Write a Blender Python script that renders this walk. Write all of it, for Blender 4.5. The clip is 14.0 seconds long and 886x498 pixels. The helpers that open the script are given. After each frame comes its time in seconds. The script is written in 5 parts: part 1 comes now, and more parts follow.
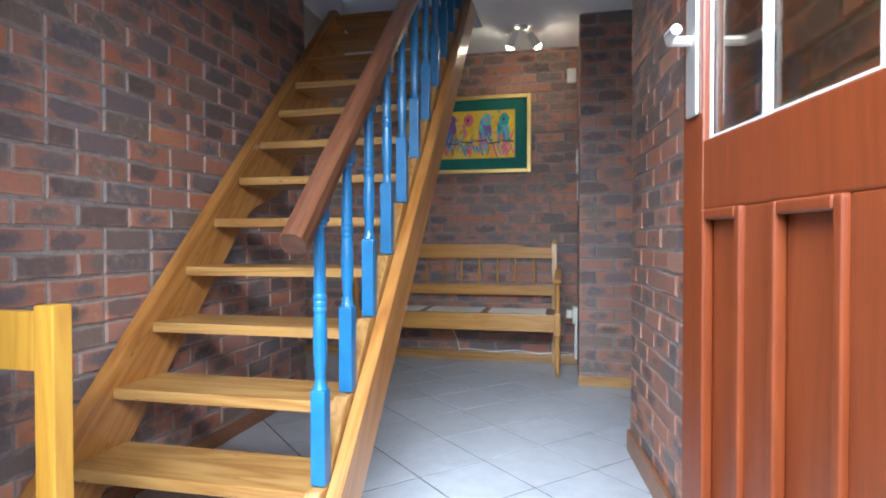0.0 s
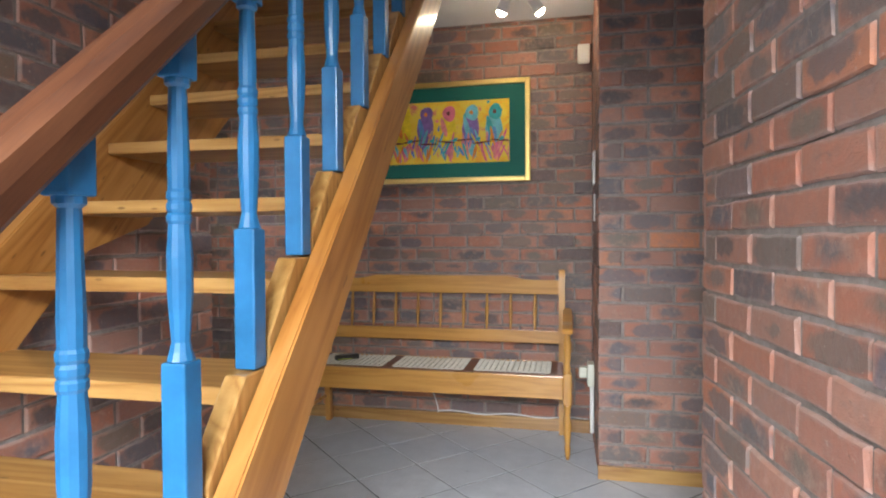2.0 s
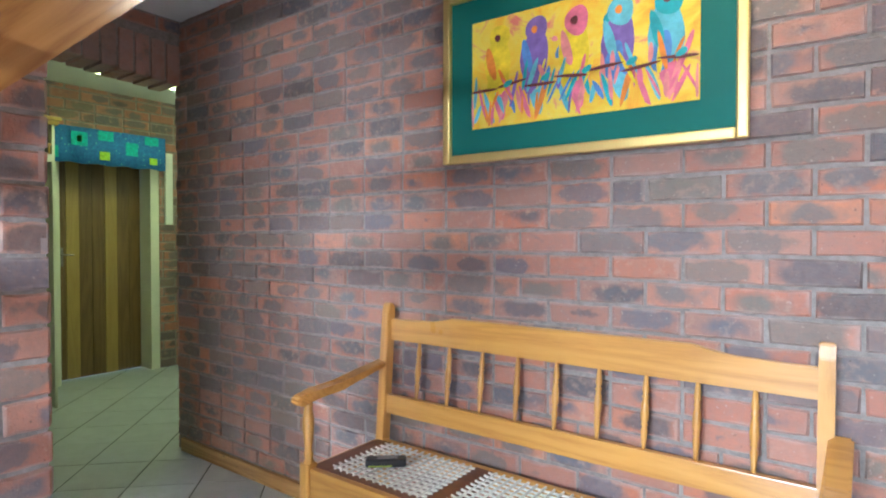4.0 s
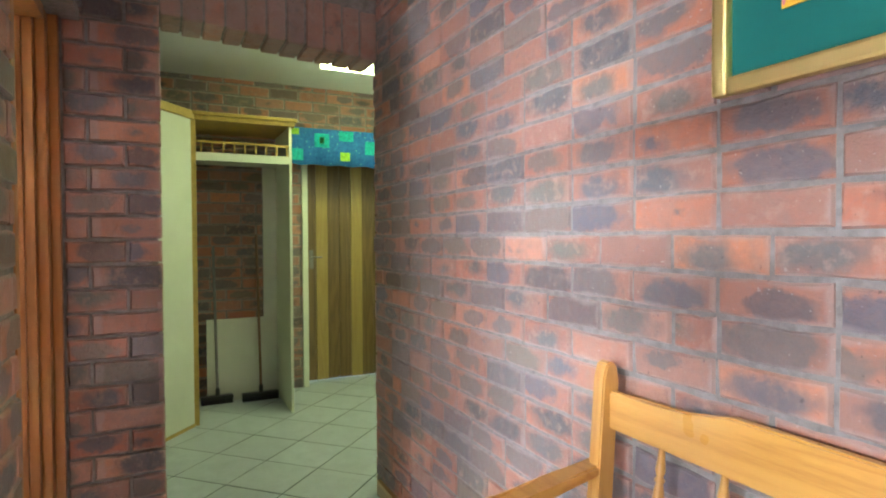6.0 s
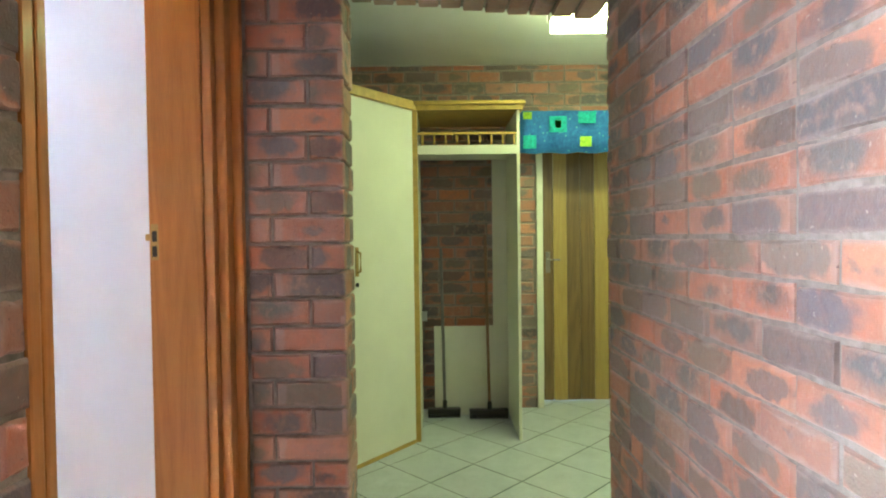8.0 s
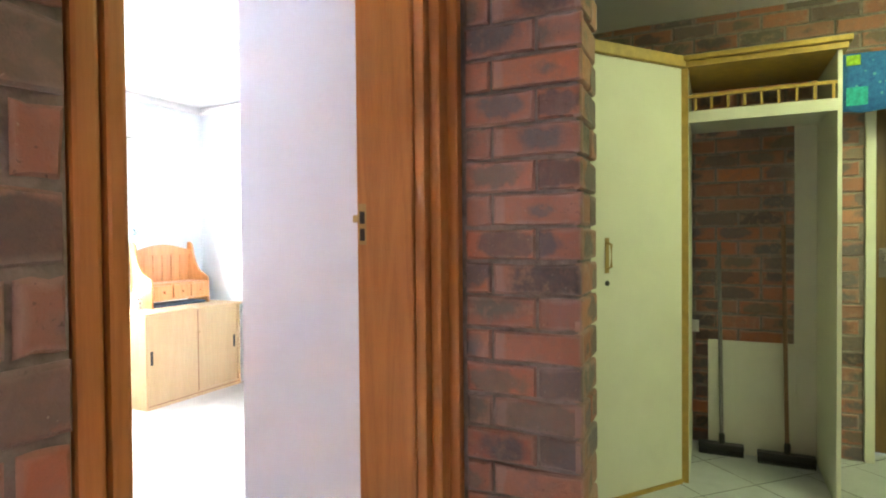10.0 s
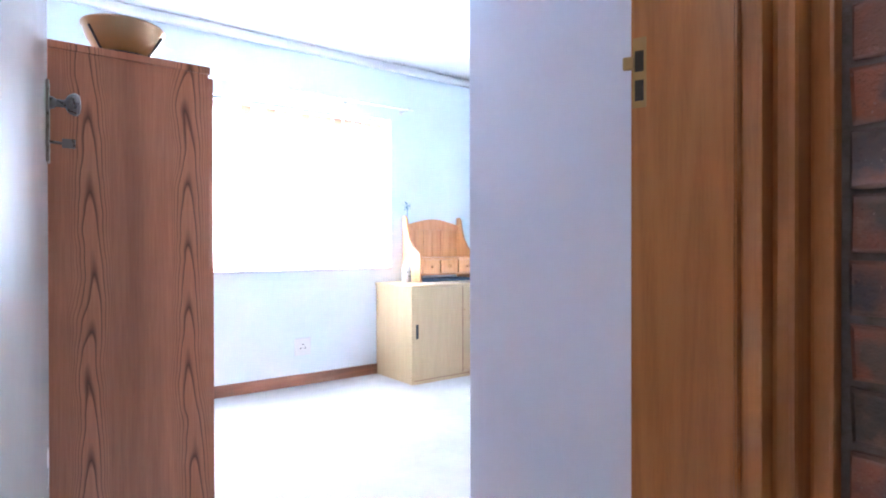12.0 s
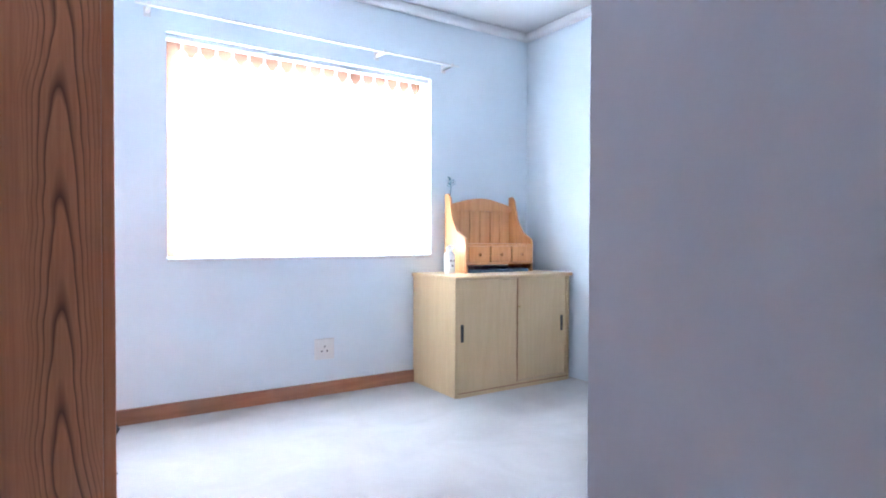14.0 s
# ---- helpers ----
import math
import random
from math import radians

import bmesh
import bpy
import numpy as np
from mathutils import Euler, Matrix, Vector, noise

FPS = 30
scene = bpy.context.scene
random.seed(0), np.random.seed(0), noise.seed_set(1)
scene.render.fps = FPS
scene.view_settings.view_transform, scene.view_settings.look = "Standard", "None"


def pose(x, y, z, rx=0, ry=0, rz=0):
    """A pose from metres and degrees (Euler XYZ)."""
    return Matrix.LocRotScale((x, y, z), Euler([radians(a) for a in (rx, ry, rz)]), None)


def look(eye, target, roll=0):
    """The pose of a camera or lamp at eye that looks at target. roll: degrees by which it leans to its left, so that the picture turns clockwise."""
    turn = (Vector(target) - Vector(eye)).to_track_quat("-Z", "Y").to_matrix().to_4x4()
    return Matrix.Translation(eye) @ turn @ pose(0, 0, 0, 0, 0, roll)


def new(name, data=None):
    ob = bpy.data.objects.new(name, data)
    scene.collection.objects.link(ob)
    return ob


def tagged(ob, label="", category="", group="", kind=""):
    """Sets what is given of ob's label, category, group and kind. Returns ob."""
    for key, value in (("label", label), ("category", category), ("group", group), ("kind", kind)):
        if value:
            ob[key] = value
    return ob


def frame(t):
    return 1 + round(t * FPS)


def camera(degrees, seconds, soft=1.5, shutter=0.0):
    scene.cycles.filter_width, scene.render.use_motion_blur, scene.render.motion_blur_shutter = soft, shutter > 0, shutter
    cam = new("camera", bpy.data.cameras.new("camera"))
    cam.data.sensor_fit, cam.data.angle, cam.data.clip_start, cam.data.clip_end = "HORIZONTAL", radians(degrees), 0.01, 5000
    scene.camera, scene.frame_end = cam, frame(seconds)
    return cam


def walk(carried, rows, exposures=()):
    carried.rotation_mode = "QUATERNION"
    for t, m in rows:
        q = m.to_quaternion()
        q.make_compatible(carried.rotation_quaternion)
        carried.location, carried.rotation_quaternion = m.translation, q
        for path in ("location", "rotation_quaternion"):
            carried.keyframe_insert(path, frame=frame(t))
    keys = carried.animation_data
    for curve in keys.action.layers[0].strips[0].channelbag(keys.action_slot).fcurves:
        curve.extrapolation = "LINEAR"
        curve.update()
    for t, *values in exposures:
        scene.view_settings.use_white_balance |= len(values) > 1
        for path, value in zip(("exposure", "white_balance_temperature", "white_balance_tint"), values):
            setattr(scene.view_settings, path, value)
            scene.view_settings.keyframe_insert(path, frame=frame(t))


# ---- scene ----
cam = camera(75.4, 14.0, soft=2.0)
PATH = [
    (0, (0.755, -0.062, 0.972), (0.325, 1.891, 0.938), -0.1),
    (0.5, (0.73, 0.117, 0.98), (0.312, 2.072, 0.947), -0.0),
    (1, (0.704, 0.385, 1.007), (0.291, 2.342, 0.974), -0.1),
    (1.5, (0.688, 0.681, 1.114), (0.276, 2.637, 1.078), -0.3),
    (2, (0.669, 1.016, 1.159), (0.249, 2.971, 1.12), -0.3),
    (2.2, (0.647, 1.175, 1.155), (0.232, 3.131, 1.12), -0.1),
    (4.3, (0.727, 2.913, 1.232), (-0.618, 4.392, 1.192), -0.0),
    (4.5, (0.679, 2.996, 1.231), (-0.756, 4.389, 1.192), -0.0),
    (5, (0.528, 3.201, 1.232), (-1.081, 4.39, 1.2), 0.2),
    (5.5, (0.357, 3.406, 1.238), (-1.353, 4.442, 1.208), 0.3),
    (6, (0.174, 3.564, 1.248), (-1.623, 4.442, 1.206), -0.3),
    (6.5, (-0.038, 3.669, 1.251), (-1.919, 4.349, 1.207), -0.5),
    (7, (-0.193, 3.747, 1.246), (-2.131, 4.238, 1.206), -0.8),
    (7.5, (-0.327, 3.845, 1.257), (-2.312, 4.086, 1.216), -0.8),
    (7.7, (-0.376, 3.88, 1.261), (-2.369, 4.03, 1.22), -0.8),
    (9.8, (-0.858, 3.897, 1.225), (-2.703, 3.126, 1.182), -0.3),
    (10, (-0.912, 3.879, 1.213), (-2.72, 3.025, 1.177), -0.5),
    (10.5, (-1.035, 3.815, 1.147), (-2.725, 2.745, 1.123), -0.3),
    (11, (-1.198, 3.725, 1.09), (-2.728, 2.438, 1.064), -0.6),
    (11.5, (-1.308, 3.673, 1.006), (-2.663, 2.202, 0.996), -0.5),
    (12, (-1.446, 3.544, 0.971), (-2.652, 1.948, 0.961), -0.1),
    (12.5, (-1.58, 3.459, 0.941), (-2.701, 1.803, 0.93), -0.3),
    (13, (-1.702, 3.327, 0.912), (-2.784, 1.645, 0.901), 0.1),
    (13.5, (-1.767, 3.104, 0.945), (-2.859, 1.429, 0.911), 0.2),
    (14, (-1.847, 2.925, 0.913), (-2.933, 1.246, 0.878), 0.2),
]
walk(cam, [(t, look(eye, target, roll)) for t, eye, target, roll in PATH],
     exposures=[(0.0, -0.55, 6100, 8), (1.0, -0.25, 6000, 7), (2.0, -0.1, 6900, 10), (4.5, 1.40, 5600, 5), (6.0, 1.80, 6000, 6), (7.5, 2.19, 6050, 5), (10.0, 1.95, 6500, 13),
                (11.0, 1.75, 5500, 14), (12.0, 1.35, 5150, 13), (13.0, 1.1, 5200, 12), (14.0, 0.58, 5250, 11)])

# ---------------- light ----------------
world = bpy.data.worlds.new("sky")
scene.world = world
world.use_nodes = True
wn = world.node_tree
sky = wn.nodes.new("ShaderNodeTexSky")
sky.sky_type = "NISHITA"
sky.sun_disc = False
sky.sun_elevation = radians(50)
sky.sun_rotation = radians(200)
wn.links.new(sky.outputs[0], wn.nodes["Background"].inputs[0])
wn.nodes["Background"].inputs[1].default_value = 0.15


def sun_from(elevation, rotation):
    """Direction lamp matching the sky's sun."""
    d = bpy.data.lights.new("sun", "SUN")
    d.energy, d.angle, d.color = 3.0, radians(0.5), (1.0, 0.95, 0.88)
    ob = new("sun", d)
    e, r = radians(elevation), radians(rotation)
    towards = Vector((math.sin(r) * math.cos(e), math.cos(r) * math.cos(e), math.sin(e)))
    ob.matrix_world = look(towards * 30, (0, 0, 0))
    return ob


sun_from(50, 200)


def area_lamp(name, eye, target, sx, sy, power, color):
    d = bpy.data.lights.new(name, "AREA")
    d.shape, d.size, d.size_y, d.energy, d.color = "RECTANGLE", sx, sy, power, color
    ob = new(name, d)
    ob.matrix_world = look(eye, target)
    return ob


# daylight of the sky in the open front doorway and in the bedroom window
area_lamp("doorway_daylight", (0.60, -1.30, 2.80), (0.62, 3.0, 0.3), 2.6, 1.6, 1050, (0.84, 0.92, 1.0))
area_lamp("window_daylight", (-3.03, -0.75, 1.5), (-3.03, 3.0, 1.0), 1.7, 1.4, 720, (0.90, 0.95, 1.0))

# ---------------- materials ----------------


class Mat:
    """A small node-graph builder round a Principled material."""

    def __init__(self, name, rough=0.6, metal=0.0, color=(0.5, 0.5, 0.5), coat=0.0, spec=0.5):
        self.m = bpy.data.materials.new(name)
        self.m.use_nodes = True
        self.t = self.m.node_tree
        self.p = self.t.nodes["Principled BSDF"]
        self.p.inputs["Roughness"].default_value = rough
        self.p.inputs["Metallic"].default_value = metal
        self.p.inputs["Base Color"].default_value = (*color, 1)
        self.p.inputs["Coat Weight"].default_value = coat
        self.p.inputs["Coat Roughness"].default_value = 0.15
        self.p.inputs["Specular IOR Level"].default_value = spec

    def n(self, kind, **props):
        node = self.t.nodes.new("ShaderNode" + kind)
        for k, v in props.items():
            if k == "operation":
                node.operation = v
            elif k == "blend_type":
                node.blend_type = v
            elif k == "data_type":
                node.data_type = v
        return node

    def link(self, a, b):
        self.t.links.new(a, b)

    def coords(self, scale=(1, 1, 1), kind="Object", rot=(0, 0, 0)):
        c = self.n("TexCoord")
        mp = self.n("Mapping")
        mp.inputs["Scale"].default_value = scale
        mp.inputs["Rotation"].default_value = rot
        self.link(c.outputs[kind], mp.inputs[0])
        return mp.outputs[0]

    def noise(self, vec, scale, detail=4, rough=0.55, dist=0.0):
        t = self.n("TexNoise")
        t.inputs["Scale"].default_value = scale
        t.inputs["Detail"].default_value = detail
        t.inputs["Roughness"].default_value = rough
        t.inputs["Distortion"].default_value = dist
        if vec is not None:
            self.link(vec, t.inputs["Vector"])
        return t.outputs[0]

    def ramp(self, fac, stops):
        r = self.n("ValToRGB")
        e = r.color_ramp.elements
        while len(e) < len(stops):
            e.new(0.5)
        for el, (pos, col) in zip(e, stops):
            el.position, el.color = pos, (*col, 1)
        self.link(fac, r.inputs[0])
        return r.outputs[0]

    def math(self, op, a, b=0.0, c=0.0):
        q = self.n("Math", operation=op)
        for i, v in enumerate((a, b, c)):
            if isinstance(v, (int, float)):
                q.inputs[i].default_value = v
            else:
                self.link(v, q.inputs[i])
        return q.outputs[0]

    def mix(self, fac, a, b, mode="MIX"):
        q = self.n("Mix", data_type="RGBA", blend_type=mode)
        for sock, v in ((q.inputs[0], fac), (q.inputs[6], a), (q.inputs[7], b)):
            if isinstance(v, (int, float)):
                sock.default_value = v
            elif isinstance(v, tuple):
                sock.default_value = (*v, 1)
            else:
                self.link(v, sock)
        return q.outputs[2]

    def base(self, v):
        self.link(v, self.p.inputs["Base Color"])
        return self

    def rough(self, v):
        self.link(v, self.p.inputs["Roughness"])
        return self

    def bump(self, h, strength=0.3, dist=0.01):
        b = self.n("Bump")
        b.inputs["Strength"].default_value = strength
        b.inputs["Distance"].default_value = dist
        self.link(h, b.inputs["Height"])
        self.link(b.outputs[0], self.p.inputs["Normal"])
        return self


def world_pos(k):
    g = k.n("NewGeometry")
    return g.outputs["Position"]


def make_brick():
    k = Mat("face_brick", 0.62, spec=0.45)
    pos = world_pos(k)
    inf = k.n("ObjectInfo")
    geo = k.n("NewGeometry")
    rnd = k.math("FRACT", k.math("ADD", inf.outputs["Random"], k.math("MULTIPLY", geo.outputs["Random Per Island"], 7.31)))
    r2 = k.math("FRACT", k.math("MULTIPLY", rnd, 13.7))
    r3 = k.math("FRACT", k.math("MULTIPLY", rnd, 57.3))
    tone = k.ramp(rnd, [(0.0, (0.47, 0.150, 0.082)), (0.14, (0.36, 0.165, 0.122)), (0.27, (0.45, 0.172, 0.108)), (0.38, (0.31, 0.146, 0.110)),
                        (0.5, (0.48, 0.158, 0.080)), (0.62, (0.45, 0.220, 0.160)), (0.74, (0.39, 0.130, 0.076)), (0.84, (0.34, 0.172, 0.130)), (0.93, (0.50, 0.222, 0.152)), (1.0, (0.55, 0.200, 0.090))])
    # flashed charcoal heart, off centre and ragged, missing on some bricks and covering others
    uv = k.n("UVMap")
    sep = k.n("SeparateXYZ")
    k.link(uv.outputs[0], sep.inputs[0])
    r4 = k.math("FRACT", k.math("MULTIPLY", rnd, 211.9))
    r5 = k.math("FRACT", k.math("MULTIPLY", rnd, 397.1))
    n1 = k.noise(pos, 11, 3, 0.55)
    n2 = k.noise(pos, 55, 5, 0.65)
    n3 = k.noise(pos, 26, 4, 0.6)
    u = k.math("SUBTRACT", k.math("ADD", sep.outputs[0], k.math("MULTIPLY", k.math("SUBTRACT", n1, 0.5), 0.75)), k.math("MULTIPLY_ADD", r2, 0.34, 0.33))
    v = k.math("SUBTRACT", k.math("ADD", sep.outputs[1], k.math("MULTIPLY", k.math("SUBTRACT", n3, 0.5), 0.8)), k.math("MULTIPLY_ADD", r4, 0.3, 0.35))
    d = k.math("SQRT", k.math("ADD", k.math("POWER", k.math("ABSOLUTE", k.math("MULTIPLY", u, 1.9)), 2.0), k.math("POWER", k.math("ABSOLUTE", k.math("MULTIPLY", v, 1.5)), 2.0)))
    # size of the heart: none on two bricks in five, whole face on one in eight
    size = k.ramp(r3, [(0.12, (0, 0, 0)), (0.26, (0.41, 0.41, 0.41)), (0.78, (0.60, 0.60, 0.60)), (0.97, (0.88, 0.88, 0.88))])
    soft = k.math("MULTIPLY_ADD", r5, 0.35, 0.22)
    reach = k.math("MULTIPLY", size, 1.7)
    amount = k.math("MINIMUM", k.math("MAXIMUM", k.math("DIVIDE", k.math("SUBTRACT", reach, d), soft), 0.0), k.math("MULTIPLY_ADD", r5, 0.2, 0.74))
    tone = k.mix(k.math("MULTIPLY", k.ramp(k.noise(pos, 22, 5, 0.7, 0.8), [(0.38, (0, 0, 0)), (0.68, (1, 1, 1))]), 0.40), tone, (0.24, 0.155, 0.130))
    col = k.mix(amount, tone, k.ramp(r2, [(0.0, (0.070, 0.068, 0.070)), (0.35, (0.105, 0.112, 0.135)), (0.6, (0.150, 0.135, 0.112)), (1.0, (0.088, 0.105, 0.145))]))
    col = k.mix(k.math("MULTIPLY", k.ramp(n2, [(0.45, (0, 0, 0)), (0.75, (1, 1, 1))]), 0.35), col, (0.31, 0.165, 0.12))
    # cloudy bloom inside and across the hearts
    bloom = k.ramp(k.noise(pos, 17, 5, 0.62, 1.2), [(0.48, (0, 0, 0)), (0.66, (1, 1, 1))])
    col = k.mix(k.math("MULTIPLY", bloom, 0.24), col, k.ramp(r4, [(0.0, (0.17, 0.165, 0.175)), (0.5, (0.30, 0.21, 0.18)), (1.0, (0.14, 0.155, 0.19))]))
    # pale fired patches on some bricks
    pale = k.math("MULTIPLY", k.ramp(n3, [(0.52, (0, 0, 0)), (0.72, (1, 1, 1))]), k.ramp(r5, [(0.5, (0, 0, 0)), (0.8, (0.6, 0.6, 0.6))]))
    col = k.mix(pale, col, (0.46, 0.29, 0.22))
    # mortar smeared over the arrises
    ex = k.math("MINIMUM", sep.outputs[0], k.math("SUBTRACT", 1.0, sep.outputs[0]))
    ey = k.math("MULTIPLY", k.math("MINIMUM", sep.outputs[1], k.math("SUBTRACT", 1.0, sep.outputs[1])), 0.36)
    edge = k.math("ADD", k.math("MINIMUM", ex, ey), k.math("MULTIPLY", k.math("SUBTRACT", n1, 0.5), 0.16))
    col = k.mix(k.math("MULTIPLY", k.ramp(edge, [(0.0, (1, 1, 1)), (0.05, (0, 0, 0))]), 0.45), col, (0.40, 0.33, 0.30))
    white = k.ramp(k.noise(pos, 34, 6, 0.75), [(0.66, (0, 0, 0)), (0.73, (1, 1, 1))])
    col = k.mix(k.math("MULTIPLY", white, 0.55), col, (0.5, 0.44, 0.40))
    speck = k.ramp(k.noise(pos, 95, 2, 0.5), [(0.70, (0, 0, 0)), (0.74, (1, 1, 1))])
    col = k.mix(k.math("MULTIPLY", speck, 0.35), col, (0.55, 0.46, 0.42))
    pits = k.ramp(k.noise(pos, 70, 3, 0.6), [(0.27, (1, 1, 1)), (0.33, (0, 0, 0))])
    col = k.mix(k.math("MULTIPLY", pits, 0.6), col, (0.07, 0.05, 0.045))
    k.base(col)
    k.rough(k.math("MULTIPLY_ADD", n2, 0.35, 0.36))
    k.bump(k.math("ADD", k.math("ADD", n2, n3), k.math("MULTIPLY", k.noise(pos, 260, 4), 0.5)), 0.6, 0.006)
    return k.m


def make_mortar(name, a, b):
    k = Mat(name, 0.92)
    pos = world_pos(k)
    n = k.noise(pos, 35, 6, 0.65)
    k.base(k.ramp(n, [(0.3, a), (0.7, b)]))
    k.bump(k.noise(pos, 220, 4), 0.5, 0.004)
    return k.m


def make_wood(name, dark, mid, light, rough=0.38, coat=0.35, axis=2, ring=18.0, contrast=1.0, knots=True, tilt=0.0):
    """Sawn and varnished timber, grain along one local axis."""
    k = Mat(name, rough, coat=coat)
    s = [1.0, 1.0, 1.0]
    s[axis] = 0.07
    inf = k.n("ObjectInfo")
    tc = k.n("TexCoord")
    add = k.n("VectorMath", operation="ADD")
    comb = k.n("CombineXYZ")
    for i in range(3):
        k.link(k.math("MULTIPLY", inf.outputs["Random"], 9.0 + 4 * i), comb.inputs[i])
    k.link(tc.outputs["Object"], add.inputs[0])
    k.link(comb.outputs[0], add.inputs[1])
    turn = k.n("Mapping")
    turn.inputs["Rotation"].default_value = (radians(-tilt), 0, 0)
    k.link(add.outputs[0], turn.inputs[0])
    mp = k.n("Mapping")
    mp.inputs["Scale"].default_value = s
    k.link(turn.outputs[0], mp.inputs[0])
    v = mp.outputs[0]
    broad = k.noise(v, ring * 0.35, 3, 0.5, 0.4)
    rings = k.math("FRACT", k.math("MULTIPLY", broad, ring * 0.55))
    rings = k.math("ABSOLUTE", k.math("SUBTRACT", rings, 0.5))
    fine = k.noise(v, ring * 14, 4, 0.6)
    f = k.math("ADD", k.math("MULTIPLY", rings, 1.1 * contrast), k.math("MULTIPLY", fine, 0.45))
    col = k.ramp(f, [(0.12, dark), (0.42, mid), (0.85, light)])
    if knots:
        vor = k.n("TexVoronoi")
        s2 = [5.0, 5.0, 5.0]
        s2[axis] = 1.6
        mp2 = k.n("Mapping")
        mp2.inputs["Scale"].default_value = s2
        k.link(turn.outputs[0], mp2.inputs[0])
        k.link(mp2.outputs[0], vor.inputs["Vector"])
        kn = k.ramp(vor.outputs["Distance"], [(0.06, (1, 1, 1)), (0.13, (0, 0, 0))])
        col = k.mix(k.math("MULTIPLY", kn, 0.75), col, tuple(c * 0.45 for c in dark))
    smudge = k.noise(world_pos(k), 2.5, 4)
    col = k.mix(k.math("MULTIPLY", smudge, 0.25), col, tuple(c * 0.7 for c in mid))
    k.base(col)
    k.rough(k.math("MULTIPLY_ADD", smudge, 0.25, rough - 0.12))
    k.bump(fine, 0.12, 0.002)
    return k.m


def make_cathedral():
    """Plain-sawn veneer: columns of cathedral figure along z, straight grain between."""
    k = Mat("grained_wardrobe_veneer", 0.4, coat=0.25)
    pos = world_pos(k)
    sep = k.n("SeparateXYZ")
    k.link(pos, sep.inputs[0])
    mp2 = k.n("Mapping")
    mp2.inputs["Scale"].default_value = (1, 1, 0.035)
    k.link(pos, mp2.inputs[0])
    fine = k.noise(mp2.outputs[0], 240, 4, 0.6)
    slow = k.noise(mp2.outputs[0], 9, 3, 0.5)
    wob = k.noise(pos, 2.3, 3, 0.5)
    across = k.math("ADD", sep.outputs[0], k.math("ADD", sep.outputs[1], k.math("MULTIPLY", k.math("SUBTRACT", wob, 0.5), 0.10)))
    u = k.math("SUBTRACT", k.math("FRACT", k.math("DIVIDE", k.math("ADD", across, 0.31), 0.235)), 0.5)
    u2 = k.math("MULTIPLY", u, u)
    rise = k.math("ADD", k.math("MULTIPLY", sep.outputs[2], 6.0), k.math("MULTIPLY", wob, 3.0))
    r = k.math("FRACT", k.math("ADD", rise, k.math("MULTIPLY", u2, 120.0)))
    line = k.ramp(r, [(0.0, (0, 0, 0)), (0.10, (0.35, 0.35, 0.35)), (0.32, (0.9, 0.9, 0.9)), (0.9, (1, 1, 1)), (1.0, (0.15, 0.15, 0.15))])
    inside = k.ramp(k.math("ABSOLUTE", u), [(0.10, (1, 1, 1)), (0.24, (0, 0, 0))])
    straight = k.ramp(slow, [(0.35, (0.55, 0.55, 0.55)), (0.6, (1, 1, 1))])
    f = k.mix(inside, straight, line)
    col = k.mix(f, (0.095, 0.032, 0.016), k.ramp(fine, [(0.3, (0.43, 0.158, 0.078)), (0.7, (0.54, 0.215, 0.110))]))
    k.base(col)
    k.bump(fine, 0.15, 0.002)
    return k.m


def make_paint(name, color, rough=0.6, mottle=0.06, scale=3.0, bump=0.15, coat=0.0, fine=180):
    k = Mat(name, rough, coat=coat)
    pos = world_pos(k)
    n = k.noise(pos, scale, 5, 0.6)
    lo = tuple(max(0.0, c * (1 - mottle * 2)) for c in color)
    hi = tuple(min(0.95, c * (1 + mottle)) for c in color)
    k.base(k.ramp(n, [(0.3, lo), (0.7, hi)]))
    k.rough(k.math("MULTIPLY_ADD", n, 0.15, rough - 0.07))
    k.bump(k.noise(pos, fine, 3), bump, 0.002)
    return k.m


def make_tile():
    k = Mat("glazed_floor_tile", 0.3, spec=0.5)
    pos = world_pos(k)
    inf = k.n("ObjectInfo")
    n = k.noise(pos, 9, 6, 0.65)
    n2 = k.noise(pos, 60, 4, 0.6)
    col = k.ramp(n, [(0.3, (0.40, 0.43, 0.48)), (0.7, (0.53, 0.56, 0.61))])
    col = k.mix(k.math("MULTIPLY", inf.outputs["Random"], 0.35), col, (0.40, 0.415, 0.45))
    col = k.mix(k.math("MULTIPLY", k.ramp(n2, [(0.5, (0, 0, 0)), (0.8, (1, 1, 1))]), 0.3), col, (0.29, 0.30, 0.33))
    k.base(col)
    k.rough(k.math("MULTIPLY_ADD", n, 0.25, 0.2))
    k.bump(n2, 0.1, 0.002)
    return k.m


def make_carpet():
    k = Mat("cream_carpet", 0.95, spec=0.1)
    pos = world_pos(k)
    n = k.noise(pos, 3.2, 5, 0.6, 0.5)
    n2 = k.noise(pos, 420, 3, 0.7)
    col = k.ramp(n, [(0.35, (0.508, 0.484, 0.459)), (0.65, (0.590, 0.566, 0.541))])
    k.base(k.mix(k.math("MULTIPLY", n2, 0.35), col, (0.426, 0.402, 0.377)))
    k.bump(n2, 0.7, 0.006)
    return k.m


